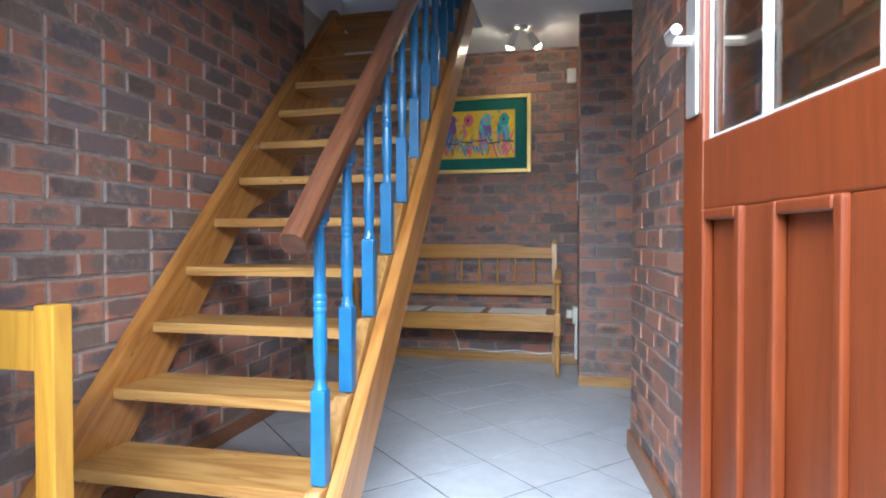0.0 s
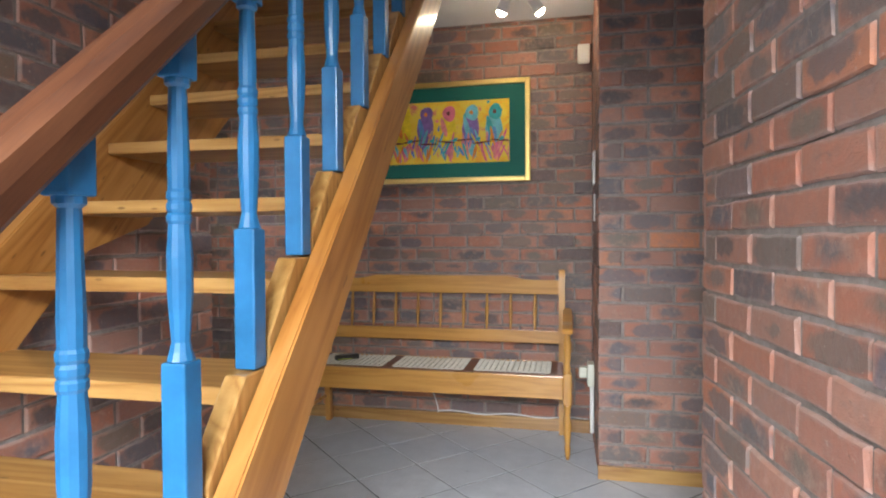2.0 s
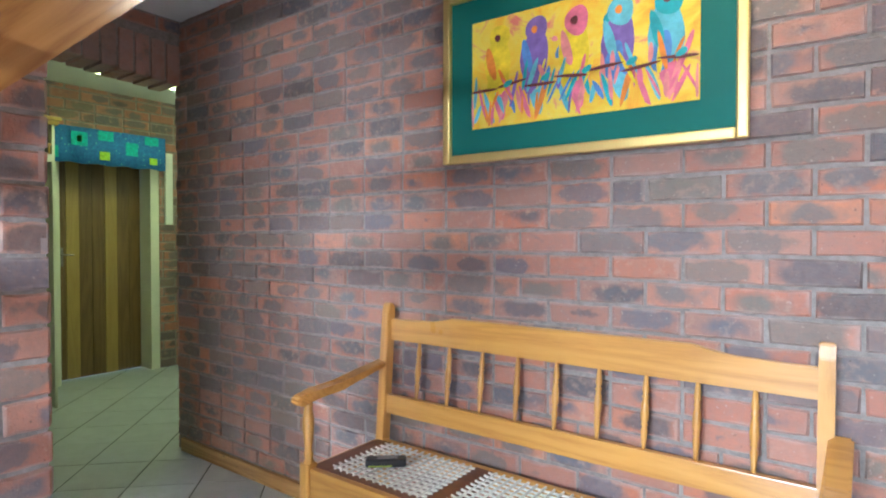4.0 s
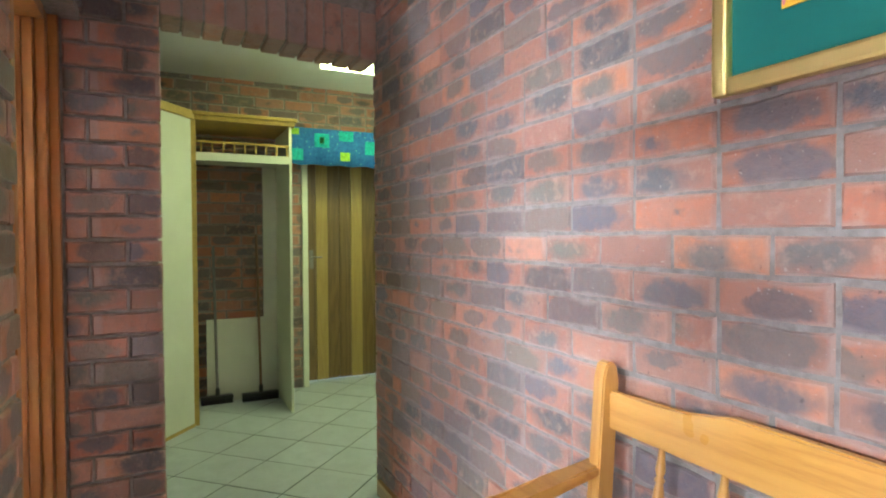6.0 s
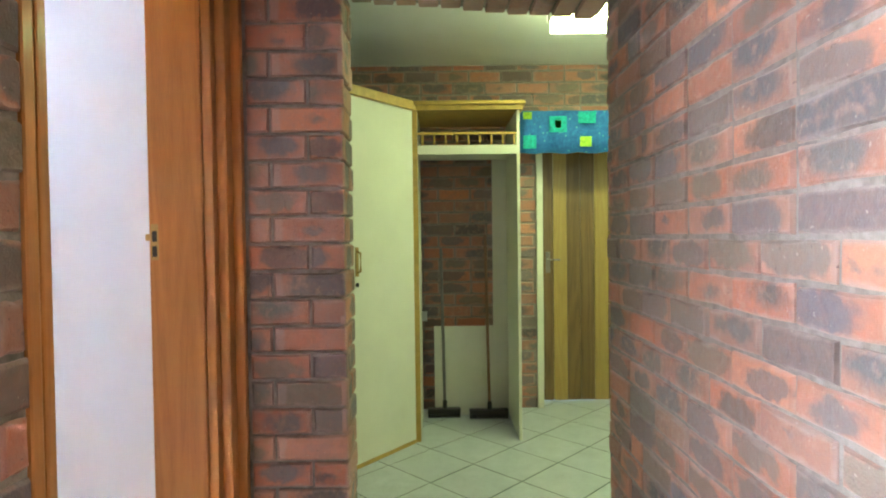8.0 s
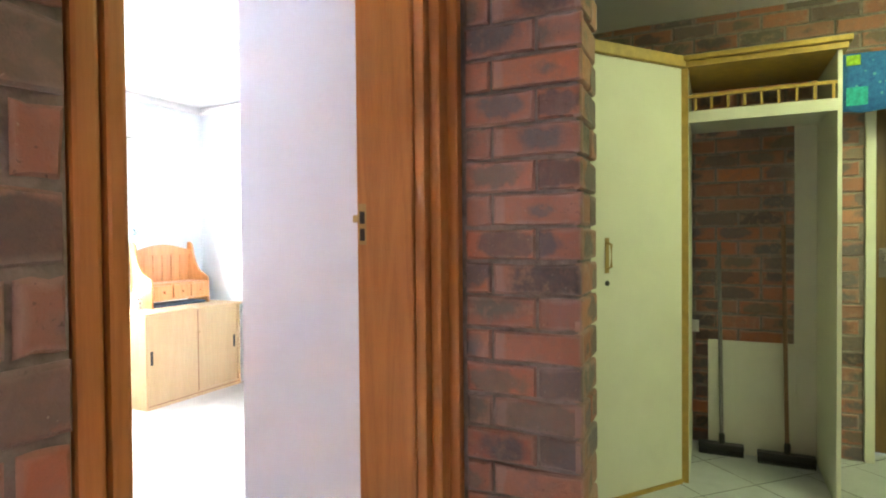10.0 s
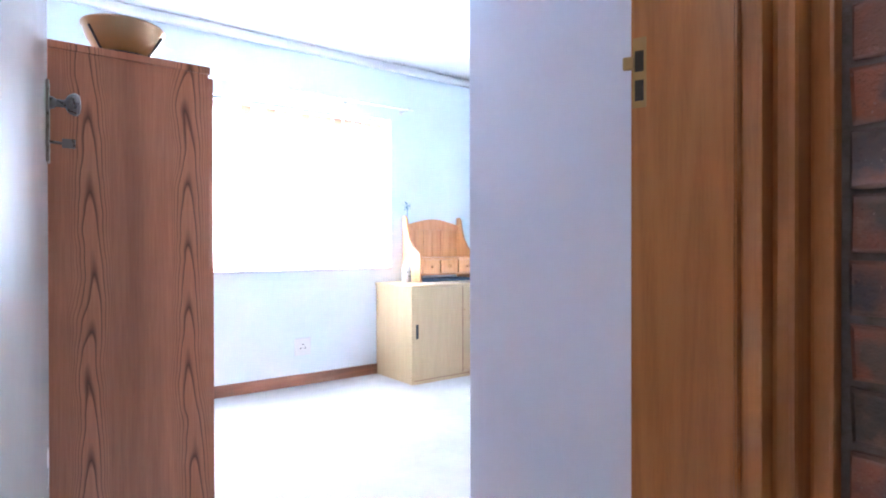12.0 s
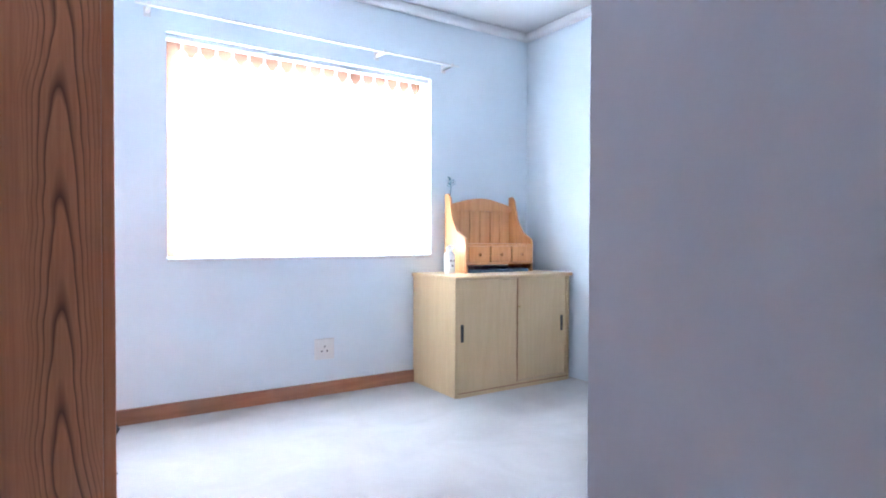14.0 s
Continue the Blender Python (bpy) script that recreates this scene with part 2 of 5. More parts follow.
def make_fabric():
    k = Mat("blue_patterned_fabric", 0.9)
    pos = world_pos(k)
    n = k.noise(pos, 40, 5, 0.7)
    col = k.ramp(n, [(0.35, (0.02, 0.10, 0.34)), (0.6, (0.03, 0.17, 0.46)), (0.75, (0.06, 0.33, 0.5))])
    vor = k.n("TexVoronoi")
    vor.inputs["Scale"].default_value = 22
    k.link(pos, vor.inputs["Vector"])
    dots = k.ramp(vor.outputs["Distance"], [(0.12, (1, 1, 1)), (0.2, (0, 0, 0))])
    k.base(k.mix(dots, col, (0.10, 0.34, 0.46)))
    k.bump(k.noise(pos, 500, 2), 0.3, 0.002)
    return k.m


def make_glow(name, color, strength):
    k = Mat(name, 0.5, color=(0.8, 0.8, 0.8))
    k.p.inputs["Emission Color"].default_value = (*color, 1)
    k.p.inputs["Emission Strength"].default_value = strength
    return k.m


def make_slat():
    """Thin translucent blind cloth."""
    k = Mat("translucent_blind_cloth", 0.8, color=(0.86, 0.86, 0.84))
    tr = k.n("BsdfTranslucent")
    tr.inputs[0].default_value = (0.9, 0.9, 0.88, 1)
    mx = k.n("MixShader")
    mx.inputs[0].default_value = 0.7
    k.link(k.p.outputs[0], mx.inputs[1])
    k.link(tr.outputs[0], mx.inputs[2])
    k.link(mx.outputs[0], k.t.nodes["Material Output"].inputs[0])
    return k.m


def make_glass(name, tint=(1, 1, 1), rough=0.02):
    k = Mat(name, rough, color=tint)
    k.p.inputs["Transmission Weight"].default_value = 1.0
    k.p.inputs["IOR"].default_value = 1.45
    return k.m


def make_metal(name, color, rough=0.3):
    k = Mat(name, rough, metal=1.0, color=color)
    n = k.noise(world_pos(k), 90, 4)
    k.rough(k.math("MULTIPLY_ADD", n, 0.3, rough - 0.1))
    return k.m


BRICK = make_brick()
MORTAR = make_mortar("grey_mortar", (0.185, 0.160, 0.147), (0.335, 0.293, 0.270))
PINE = make_wood("varnished_pine", (0.25, 0.105, 0.026), (0.38, 0.195, 0.058), (0.50, 0.29, 0.10), 0.36, 0.4, axis=0)
PINE_V = make_wood("varnished_pine_upright", (0.25, 0.105, 0.026), (0.38, 0.195, 0.058), (0.50, 0.29, 0.10), 0.36, 0.4, axis=2)
PINE_Y = make_wood("varnished_pine_stringer", (0.26, 0.09, 0.018), (0.39, 0.16, 0.036), (0.48, 0.22, 0.06), 0.36, 0.4, axis=1, tilt=47)
BENCH_X = make_wood("honey_bench_wood", (0.40, 0.17, 0.035), (0.55, 0.27, 0.06), (0.62, 0.33, 0.09), 0.3, 0.5, axis=0, contrast=0.6, knots=False)
BENCH_Z = make_wood("honey_bench_wood_upright", (0.40, 0.17, 0.035), (0.55, 0.27, 0.06), (0.62, 0.33, 0.09), 0.3, 0.5, axis=2, contrast=0.6, knots=False)
MERANTI = make_wood("varnished_door_frame_wood", (0.37, 0.134, 0.033), (0.49, 0.198, 0.051), (0.55, 0.240, 0.067), 0.42, 0.2, axis=2, contrast=0.5, knots=False)
RAILWOOD = make_wood("dark_varnished_handrail_wood", (0.045, 0.015, 0.008), (0.095, 0.034, 0.015), (0.17, 0.070, 0.031), 0.42, 0.10, axis=1, tilt=47, contrast=0.5, knots=False)
WARDROBE = make_cathedral()
REDDOOR = make_wood("red_brown_door_stain", (0.115, 0.022, 0.006), (0.165, 0.034, 0.008), (0.20, 0.046, 0.012), 0.42, 0.10, axis=2, contrast=0.3, knots=False)
CABWOOD = make_wood("pale_oak_laminate", (0.50, 0.36, 0.19), (0.58, 0.43, 0.24), (0.63, 0.48, 0.29), 0.5, 0.1, axis=2, contrast=0.25, knots=False)
HUTWOOD = make_wood("orange_pine", (0.48, 0.19, 0.06), (0.60, 0.28, 0.10), (0.67, 0.36, 0.16), 0.4, 0.3, axis=2, contrast=0.5, knots=False)
SKIRT = make_wood("brown_skirting_wood", (0.20, 0.08, 0.035), (0.29, 0.125, 0.06), (0.36, 0.17, 0.085), 0.4, 0.2, axis=0, contrast=0.5, knots=False)
DARKDOOR = make_wood("two_tone_boarded_door_wood", (0.10, 0.055, 0.018), (0.17, 0.095, 0.03), (0.24, 0.14, 0.045), 0.4, 0.3, axis=2, contrast=0.5, knots=False)
LIGHTSTRIP = make_wood("light_door_strip_wood", (0.30, 0.19, 0.05), (0.38, 0.25, 0.07), (0.44, 0.30, 0.09), 0.4, 0.3, axis=2, contrast=0.4, knots=False)
YELLOWPINE = make_wood("yellow_varnished_pine", (0.50, 0.22, 0.03), (0.64, 0.33, 0.045), (0.70, 0.40, 0.07), 0.36, 0.4, axis=2, contrast=0.5, knots=False)
GLOSSWHITE = make_paint("off_white_gloss", (0.72, 0.71, 0.70), 0.25, 0.03, 2, 0.05, coat=0.4)
BLUE = make_paint("glossy_blue_paint", (0.012, 0.135, 0.31), 0.42, 0.12, 14, 0.14, coat=0.12, fine=60)
WHITE = make_paint("white_ceiling_paint", (0.74, 0.75, 0.76), 0.85, 0.02, 2)
PLASTER = make_paint("white_wall_plaster", (0.70, 0.69, 0.785), 0.8, 0.03, 1.6, 0.35, fine=70)
PALEBLUE = make_paint("pale_blue_wall_paint", (0.72, 0.80, 0.85), 0.8, 0.03, 1.6, 0.3, fine=70)
CREAM = make_paint("cream_melamine", (0.66, 0.66, 0.56), 0.45, 0.03, 4, 0.03)
TRIMOAK = make_paint("ochre_cupboard_trim", (0.46, 0.30, 0.07), 0.45, 0.12, 20, 0.1)
TILE = make_tile()
GROUT = make_mortar("dark_grout", (0.035, 0.035, 0.038), (0.07, 0.07, 0.07))
CARPET = make_carpet()
FABRIC = make_fabric()
AGEDWHITE = make_paint("aged_white_putty", (0.50, 0.48, 0.48), 0.5, 0.12, 30, 0.2)
PLASTIC = make_paint("white_plastic", (0.74, 0.74, 0.72), 0.4, 0.03, 8, 0.02)
BLACK = make_paint("black_plastic", (0.02, 0.02, 0.022), 0.35, 0.1, 20, 0.05)
DARKBRISTLE = make_paint("dark_bristle", (0.025, 0.025, 0.03), 0.9, 0.3, 80, 0.6)
GREYPOLE = make_paint("grey_painted_pole", (0.20, 0.19, 0.19), 0.45, 0.1, 20, 0.05)
BROWNPOLE = make_paint("brown_broomstick_paint", (0.22, 0.12, 0.07), 0.5, 0.1, 20, 0.05)
CHROME = make_metal("satin_chrome", (0.74, 0.73, 0.71), 0.48)
BRASS = make_metal("worn_brass", (0.42, 0.29, 0.13), 0.45)
DULLCHROME = make_metal("tarnished_chrome", (0.22, 0.19, 0.18), 0.25)
GOLD = make_metal("gilt_frame", (0.78, 0.58, 0.22), 0.38)
BRONZE = make_metal("bronze_bowl_metal", (0.36, 0.23, 0.12), 0.3)
GREENMAT = make_paint("dark_green_mount_board", (0.0, 0.12, 0.10), 0.75, 0.06, 5, 0.05)
RIEMPIE = make_paint("white_hide_thong", (0.66, 0.62, 0.54), 0.7, 0.12, 60, 0.3)
PAVING = make_mortar("outdoor_paving", (0.10, 0.085, 0.075), (0.16, 0.14, 0.125))
GLASS = make_glass("window_glass")
# clear panes; the brown tint stands in for the dark interior they reflect
DIMGLASS = make_glass("tinted_door_glass", (0.75, 0.66, 0.52), 0.04)
PELMETWHITE = make_paint("white_blind_rail_enamel", (0.75, 0.76, 0.76), 0.4, 0.02, 5, 0.02)
REDDARK = make_paint("dark_seat_frame_stain", (0.16, 0.055, 0.025), 0.4, 0.15, 30, 0.1, coat=0.3)

# ---------------- building helpers ----------------
AT = {}


def thing(name, label, category, loc, group="", kind=""):
    ob = new(name)
    ob.location = loc
    ob.empty_display_size = 0.1
    AT[ob.name] = Matrix.Translation(loc)
    return tagged(ob, label, category, group, kind)


def part(name, bm, material, parent=None, label="", smooth=False, kind="", category=""):
    """Links a bmesh, built in world coordinates, as one mesh object under a thing or part."""
    m = AT[parent.name] if parent is not None else Matrix.Identity(4)
    bm.transform(m.inverted())
    bmesh.ops.recalc_face_normals(bm, faces=bm.faces)
    me = bpy.data.meshes.new(name)
    bm.to_mesh(me)
    bm.free()
    me.materials.append(material)
    if smooth:
        me.polygons.foreach_set("use_smooth", [True] * len(me.polygons))
    ob = new(name, me)
    AT[ob.name] = m
    if parent is not None:
        ob.parent = parent
    return tagged(ob, label, category, "", kind)


def block(bm, x0, x1, y0, y1, z0, z1, bevel=0.0, m=None, seg=2):
    r = bmesh.ops.create_cube(bm, size=1.0)
    vs = r["verts"]
    t = Matrix.Translation(((x0 + x1) / 2, (y0 + y1) / 2, (z0 + z1) / 2)) @ Matrix.Diagonal((abs(x1 - x0), abs(y1 - y0), abs(z1 - z0), 1))
    bmesh.ops.transform(bm, matrix=(m @ t) if m is not None else t, verts=vs)
    if bevel:
        es = list({e for v in vs for e in v.link_edges})
        bmesh.ops.bevel(bm, geom=es, offset=bevel, segments=seg, profile=0.6, affect="EDGES")
    return bm


def cube(x0, x1, y0, y1, z0, z1, bevel=0.0, m=None):
    return block(bmesh.new(), x0, x1, y0, y1, z0, z1, bevel, m)


def turned(bm, profile, m, seg=14, caps=True):
    """A lathe-turned solid: profile of (radius, height) along local z, set by m."""
    rings = []
    for r, z in profile:
        rings.append([bm.verts.new(m @ Vector((r * math.cos(2 * math.pi * i / seg), r * math.sin(2 * math.pi * i / seg), z))) for i in range(seg)])
    for a, b in zip(rings, rings[1:]):
        for i in range(seg):
            bm.faces.new((a[i], a[(i + 1) % seg], b[(i + 1) % seg], b[i]))
    if caps:
        bm.faces.new(rings[0])
        bm.faces.new(rings[-1])
    return bm


def prism(bm, pts, depth, m):
    """A flat outline (local x, y), pushed depth along local z."""
    a = [bm.verts.new(m @ Vector((x, y, 0))) for x, y in pts]
    b = [bm.verts.new(m @ Vector((x, y, depth))) for x, y in pts]
    bm.faces.new(a)
    bm.faces.new(list(reversed(b)))
    n = len(pts)
    for i in range(n):
        bm.faces.new((a[i], b[i], b[(i + 1) % n], a[(i + 1) % n]))
    return bm


def tube(bm, pts, r, seg=8):
    """A round bar along a line of points."""
    pts = [Vector(p) for p in pts]
    rings = []
    for i, p in enumerate(pts):
        d = (pts[min(i + 1, len(pts) - 1)] - pts[max(i - 1, 0)]).normalized()
        q = d.to_track_quat("Z", "Y")
        rings.append([bm.verts.new(p + q @ Vector((r * math.cos(2 * math.pi * j / seg), r * math.sin(2 * math.pi * j / seg), 0))) for j in range(seg)])
    for a, b in zip(rings, rings[1:]):
        for j in range(seg):
            bm.faces.new((a[j], a[(j + 1) % seg], b[(j + 1) % seg], b[j]))
    bm.faces.new(rings[0])
    bm.faces.new(rings[-1])
    return bm


# plane frames: local x along the wall, local y up, local z out of the face
def face_frame(origin, along, normal):
    a, n = Vector(along).normalized(), Vector(normal).normalized()
    up = Vector((0, 0, 1))
    return Matrix(((a.x, up.x, n.x, origin[0]), (a.y, up.y, n.y, origin[1]), (a.z, up.z, n.z, origin[2]), (0, 0, 0, 1)))


def structure(name, bm, material, label, category):
    return part(name, bm, material, None, label, kind="structure", category=category)


# ---------------- camera-independent plan numbers ----------------
BENCH_Y = 4.5
WEST_X = -2.45
LEFT_X = -0.872
RIGHT_X = 1.45
PIER_X, PIER_Y = 0.82, 3.85
SOUTH_Y = 3.295
CEIL = 2.46
BED_S, BED_W, BED_N, BED_E = -0.225, -4.60, 2.465, -1.33
BED_CEIL = 2.37
HALL_W, HALL_CEIL = -4.62, 2.50
STAIR_Y, STAIR_Z, RUN, RISE = 1.79, 0.712, 0.1985, 0.2055
END_X, END_Y = 1.034, 2.70
SKEW = radians(5.4)

# ---------------- walls (cores) ----------------
mortar_in = 0.007
wall_bench = structure("wall_north", cube(-2.5, PIER_X + 0.3, BENCH_Y + mortar_in, BENCH_Y + 0.22, -0.1, CEIL + 0.1), MORTAR, "flashed red face brick wall behind the bench", "wall")
wall_left = structure("wall_west", cube(LEFT_X - 0.3, LEFT_X - mortar_in, 0.3, SOUTH_Y - mortar_in, -0.2, 5.2), MORTAR, "tall red face brick wall beside the staircase", "wall")
right_m = Matrix.Translation((END_X, END_Y, 0)) @ Matrix.Rotation(SKEW, 4, "Z")
wall_right = structure("wall_east", cube(mortar_in, 0.22 - mortar_in, -2.4, -mortar_in, -0.2, CEIL + 0.1, 0, right_m), MORTAR, "red face brick wall beside the front door", "wall")
bm = bmesh.new()
block(bm, 1.2, RIGHT_X + 0.5, 2.45, 2.6, -0.2, CEIL + 0.1)
block(bm, RIGHT_X + 0.4, RIGHT_X + 0.5, 2.6, 4.0, -0.2, CEIL + 0.1)
structure("wall_side_passage", bm, PLASTER, "plain wall closing the side passage", "wall")
wall_pier = structure("wall_pier", cube(PIER_X + mortar_in, RIGHT_X + 0.45, PIER_Y + mortar_in, BENCH_Y + 0.1, -0.1, CEIL + 0.1), MORTAR, "projecting red face brick pier beside the bench", "wall")
wall_lobby = structure("wall_lobby_south", cube(-1.274, LEFT_X - 0.3005, SOUTH_Y - 0.30, SOUTH_Y - mortar_in - 0.001, -0.1, CEIL + 0.1), MORTAR, "short red face brick wall beside the bedroom door", "wall")
wall_west_pier = structure("wall_passage_pier", cube(WEST_X - 0.204, WEST_X - 0.016, 2.966, 3.546, -0.1, CEIL + 0.3), MORTAR, "narrow face brick pier between bedroom door and passage opening", "wall")
bm = prism(bmesh.new(), [(3.542, 2.180), (BENCH_Y + 0.01, 2.104), (BENCH_Y + 0.01, CEIL + 0.3), (3.542, CEIL + 0.3)], 0.22 - 2 * mortar_in,
           Matrix(((0, 0, 1, WEST_X - 0.22 + mortar_in), (1, 0, 0, 0), (0, 1, 0, 0), (0, 0, 0, 1))))
lintel = structure("wall_passage_lintel", bm, MORTAR, "face brick lintel over the passage opening", "wall")
over = structure("wall_over_bedroom_door", cube(WEST_X - 0.0, -1.297, SOUTH_Y - 0.22, SOUTH_Y - mortar_in - 0.002, 2.09, CEIL + 0.1), MORTAR, "face brick wall over the bedroom door", "wall")

# front wall with the open doorway
bm = bmesh.new()
block(bm, -1.2, -0.22, 0.32, 0.52, -0.2, 5.2)
block(bm, 1.225, 1.95, 0.32, 0.52, -0.2, 5.2)
block(bm, -0.22, 1.225, 0.32, 0.52, 2.12, 5.2)
structure("wall_front", bm, PLASTER, "plain front wall round the open doorway", "wall")

# upper stairwell, out of view, closed so the stair top stays dark
bm = bmesh.new()
block(bm, LEFT_X - 0.1, 1.4, 4.6, 4.75, CEIL + 0.3, 5.2)
block(bm, 0.9, 1.05, 0.5, 4.7, CEIL + 0.3, 5.2)
structure("wall_stairwell", bm, PLASTER, "unseen white walls added to close the upper stairwell", "wall")
structure("ceiling_stairwell", cube(-1.2, 1.4, 0.3, 4.8, 5.2, 5.3), WHITE, "unseen white ceiling added over the upper stairwell", "ceiling")

# ---------------- ceilings and floors ----------------
bm = bmesh.new()
block(bm, -2.47, RIGHT_X + 0.45, 3.95, 4.6, CEIL, CEIL + 0.28)
block(bm, -2.47, LEFT_X - 0.02, 3.5, 3.95, CEIL, CEIL + 0.28)
block(bm, 0.16, RIGHT_X + 0.45, 3.5, 3.95, CEIL, CEIL + 0.28)
block(bm, 0.16, RIGHT_X + 0.45, 0.4, 3.5, CEIL, CEIL + 0.28)
block(bm, -2.47, LEFT_X - 0.02, 3.0, 3.5, CEIL, CEIL + 0.28)
structure("ceiling_lobby", bm, WHITE, "white painted lobby ceiling", "ceiling")
structure("ceiling_hall", cube(-5.2, WEST_X - 0.2, 2.5, 6.2, HALL_CEIL, HALL_CEIL + 0.1), WHITE, "white painted passage ceiling", "ceiling")
structure("ceiling_bedroom", cube(BED_W - 0.1, -1.2, BED_S - 0.1, 3.0, BED_CEIL, BED_CEIL + 0.1), WHITE, "white bedroom ceiling", "ceiling")
floor = structure("floor", cube(-5.0, RIGHT_X + 0.45, 0.42, 6.0, -0.2, -0.0022), GROUT, "diagonally laid pale grey glazed floor tiles with dark joints", "floor")
structure("floor_bedroom", cube(BED_W - 0.05, -1.36, BED_S - 0.05, 2.95, -0.012, 0.008), CARPET, "cream cut-pile bedroom carpet", "carpet")
# never in view; kept dark so less light bounces up the stairs
structure("ground", cube(-400, 400, -400, 400, -0.3, -0.205), PAVING, "unseen outdoor paving, kept dark to limit bounced light", "ground")

# ---------------- bedroom shell ----------------
WX0, WX1, WZ0, WZ1 = -3.79, -2.245, 0.795, 1.94
bm = bmesh.new()
block(bm, BED_W - 0.2, WX0, BED_S - 0.22, BED_S, -0.1, 2.6)
block(bm, WX1, -1.2, BED_S - 0.22, BED_S, -0.1, 2.6)
block(bm, WX0, WX1, BED_S - 0.22, BED_S, -0.1, WZ0)
block(bm, WX0, WX1, BED_S - 0.22, BED_S, WZ1, 2.6)
structure("wall_bedroom_south", bm, PALEBLUE, "pale blue bedroom wall with the window", "wall")
structure("wall_bedroom_west", cube(BED_W - 0.2, BED_W, BED_S, 2.69, -0.1, 2.6), PALEBLUE, "pale blue bedroom side wall", "wall")
structure("wall_bedroom_north", cube(BED_W, WEST_X - 0.22, BED_N, 2.69, -0.1, 2.6), PLASTER, "white bedroom wall", "wall")
bm = bmesh.new()
prism(bm, [(WEST_X - 0.2195, 2.970), (-2.273, 2.970), (-2.345, BED_N - 0.001), (WEST_X - 0.2195, BED_N - 0.001)], 2.7, Matrix.Translation((0, 0, -0.1)))
structure("wall_bedroom_return", bm, PLASTER, "white plastered wall return inside the bedroom door", "wall")
structure("wall_bedroom_east", cube(BED_E, -1.1, BED_S, 2.99, -0.1, 2.6), PALEBLUE, "pale blue bedroom wall behind the wardrobe", "wall")
bm = bmesh.new()
for (a, b, c, d) in ((BED_W, -1.38, BED_S, BED_S + 0.06), (BED_W, BED_W + 0.06, BED_S, BED_N), (BED_W, WEST_X, BED_N - 0.06, BED_N)):
    block(bm, a, b, c, d, BED_CEIL - 0.06, BED_CEIL, 0.029, None, 4)
structure("trim_cornice", bm, WHITE, "white coved plaster cornice", "cornice")
structure("baseboard_bedroom", cube(BED_W + 0.89, -1.98, BED_S, BED_S + 0.016, 0.008, 0.085, 0.004), SKIRT, "brown varnished bedroom skirting board", "skirting")

# ---------------- staircase ----------------
SLOPE = RISE / RUN
stairs = thing("staircase", "open-tread varnished pine staircase with blue turned balusters", "staircase", (-0.33, 1.3, 0))


def along_stair(y):
    return STAIR_Z + (y - STAIR_Y) * SLOPE


def stringer(x0, x1, pts):
    bm = bmesh.new()
    prism(bm, [(y, max(z, 0.0)) for y, z in pts], x1 - x0, Matrix(((0, 0, 1, x0), (1, 0, 0, 0), (0, 1, 0, 0), (0, 0, 0, 1))))
    bmesh.ops.bevel(bm, geom=list(bm.edges), offset=0.004, segments=2, affect="EDGES")
    return part("stringer", bm, PINE_Y, stairs, "knotty varnished pine stringer board")


stringer(0.112, 0.154, [(1.28, 0.0), (1.345, 0.0), (3.62, along_stair(3.62) - 0.235), (3.62, along_stair(3.62) - 0.025), (1.28, along_stair(1.28) - 0.005)])
stringer(-0.862, -0.808, [(1.28, 0.0), (1.505, 0.0), (2.55, 1.127), (2.82, 1.21), (3.174, 1.54), (3.50, 1.853), (3.80, 2.14), (3.80, 2.545), (3.65, 2.548), (1.28, 0.145)])
TREADS = 12
side_m = Matrix(((0, 0, 1, 0.066), (1, 0, 0, 0), (0, 1, 0, 0), (0, 0, 0, 1)))
for k in range(1, TREADS + 1):
    z = STAIR_Z - 0.057 + (k - 3) * RISE
    y = STAIR_Y + 0.053 + (k - 3) * RUN
    part("tread", cube(-0.808, 0.064, y, y + 0.26, z - 0.038, z, 0.006), PINE, stairs)
    yb, zt = STAIR_Y + (k - 3) * RUN, STAIR_Z + (k - 3) * RISE
    bm = bmesh.new()
    prism(bm, [(yb - 0.05, zt - 0.004), (yb - 0.165, zt - 0.155), (yb - 0.165, max(zt - 0.36, 0.0)), (yb + 0.03, max(zt - 0.15, 0.0)), (yb + 0.03, zt - 0.004)], 0.043, side_m)
    bmesh.ops.bevel(bm, geom=list(bm.edges), offset=0.003, segments=1, affect="EDGES")
    part("stringer_block", bm, PINE_V, stairs, "pale pine stepped block carrying a baluster")

RAIL_Y0, RAIL_Z0, RAIL_S = 1.22, 0.962, 0.968


def rail_z(y):
    return RAIL_Z0 + (y - RAIL_Y0) * RAIL_S


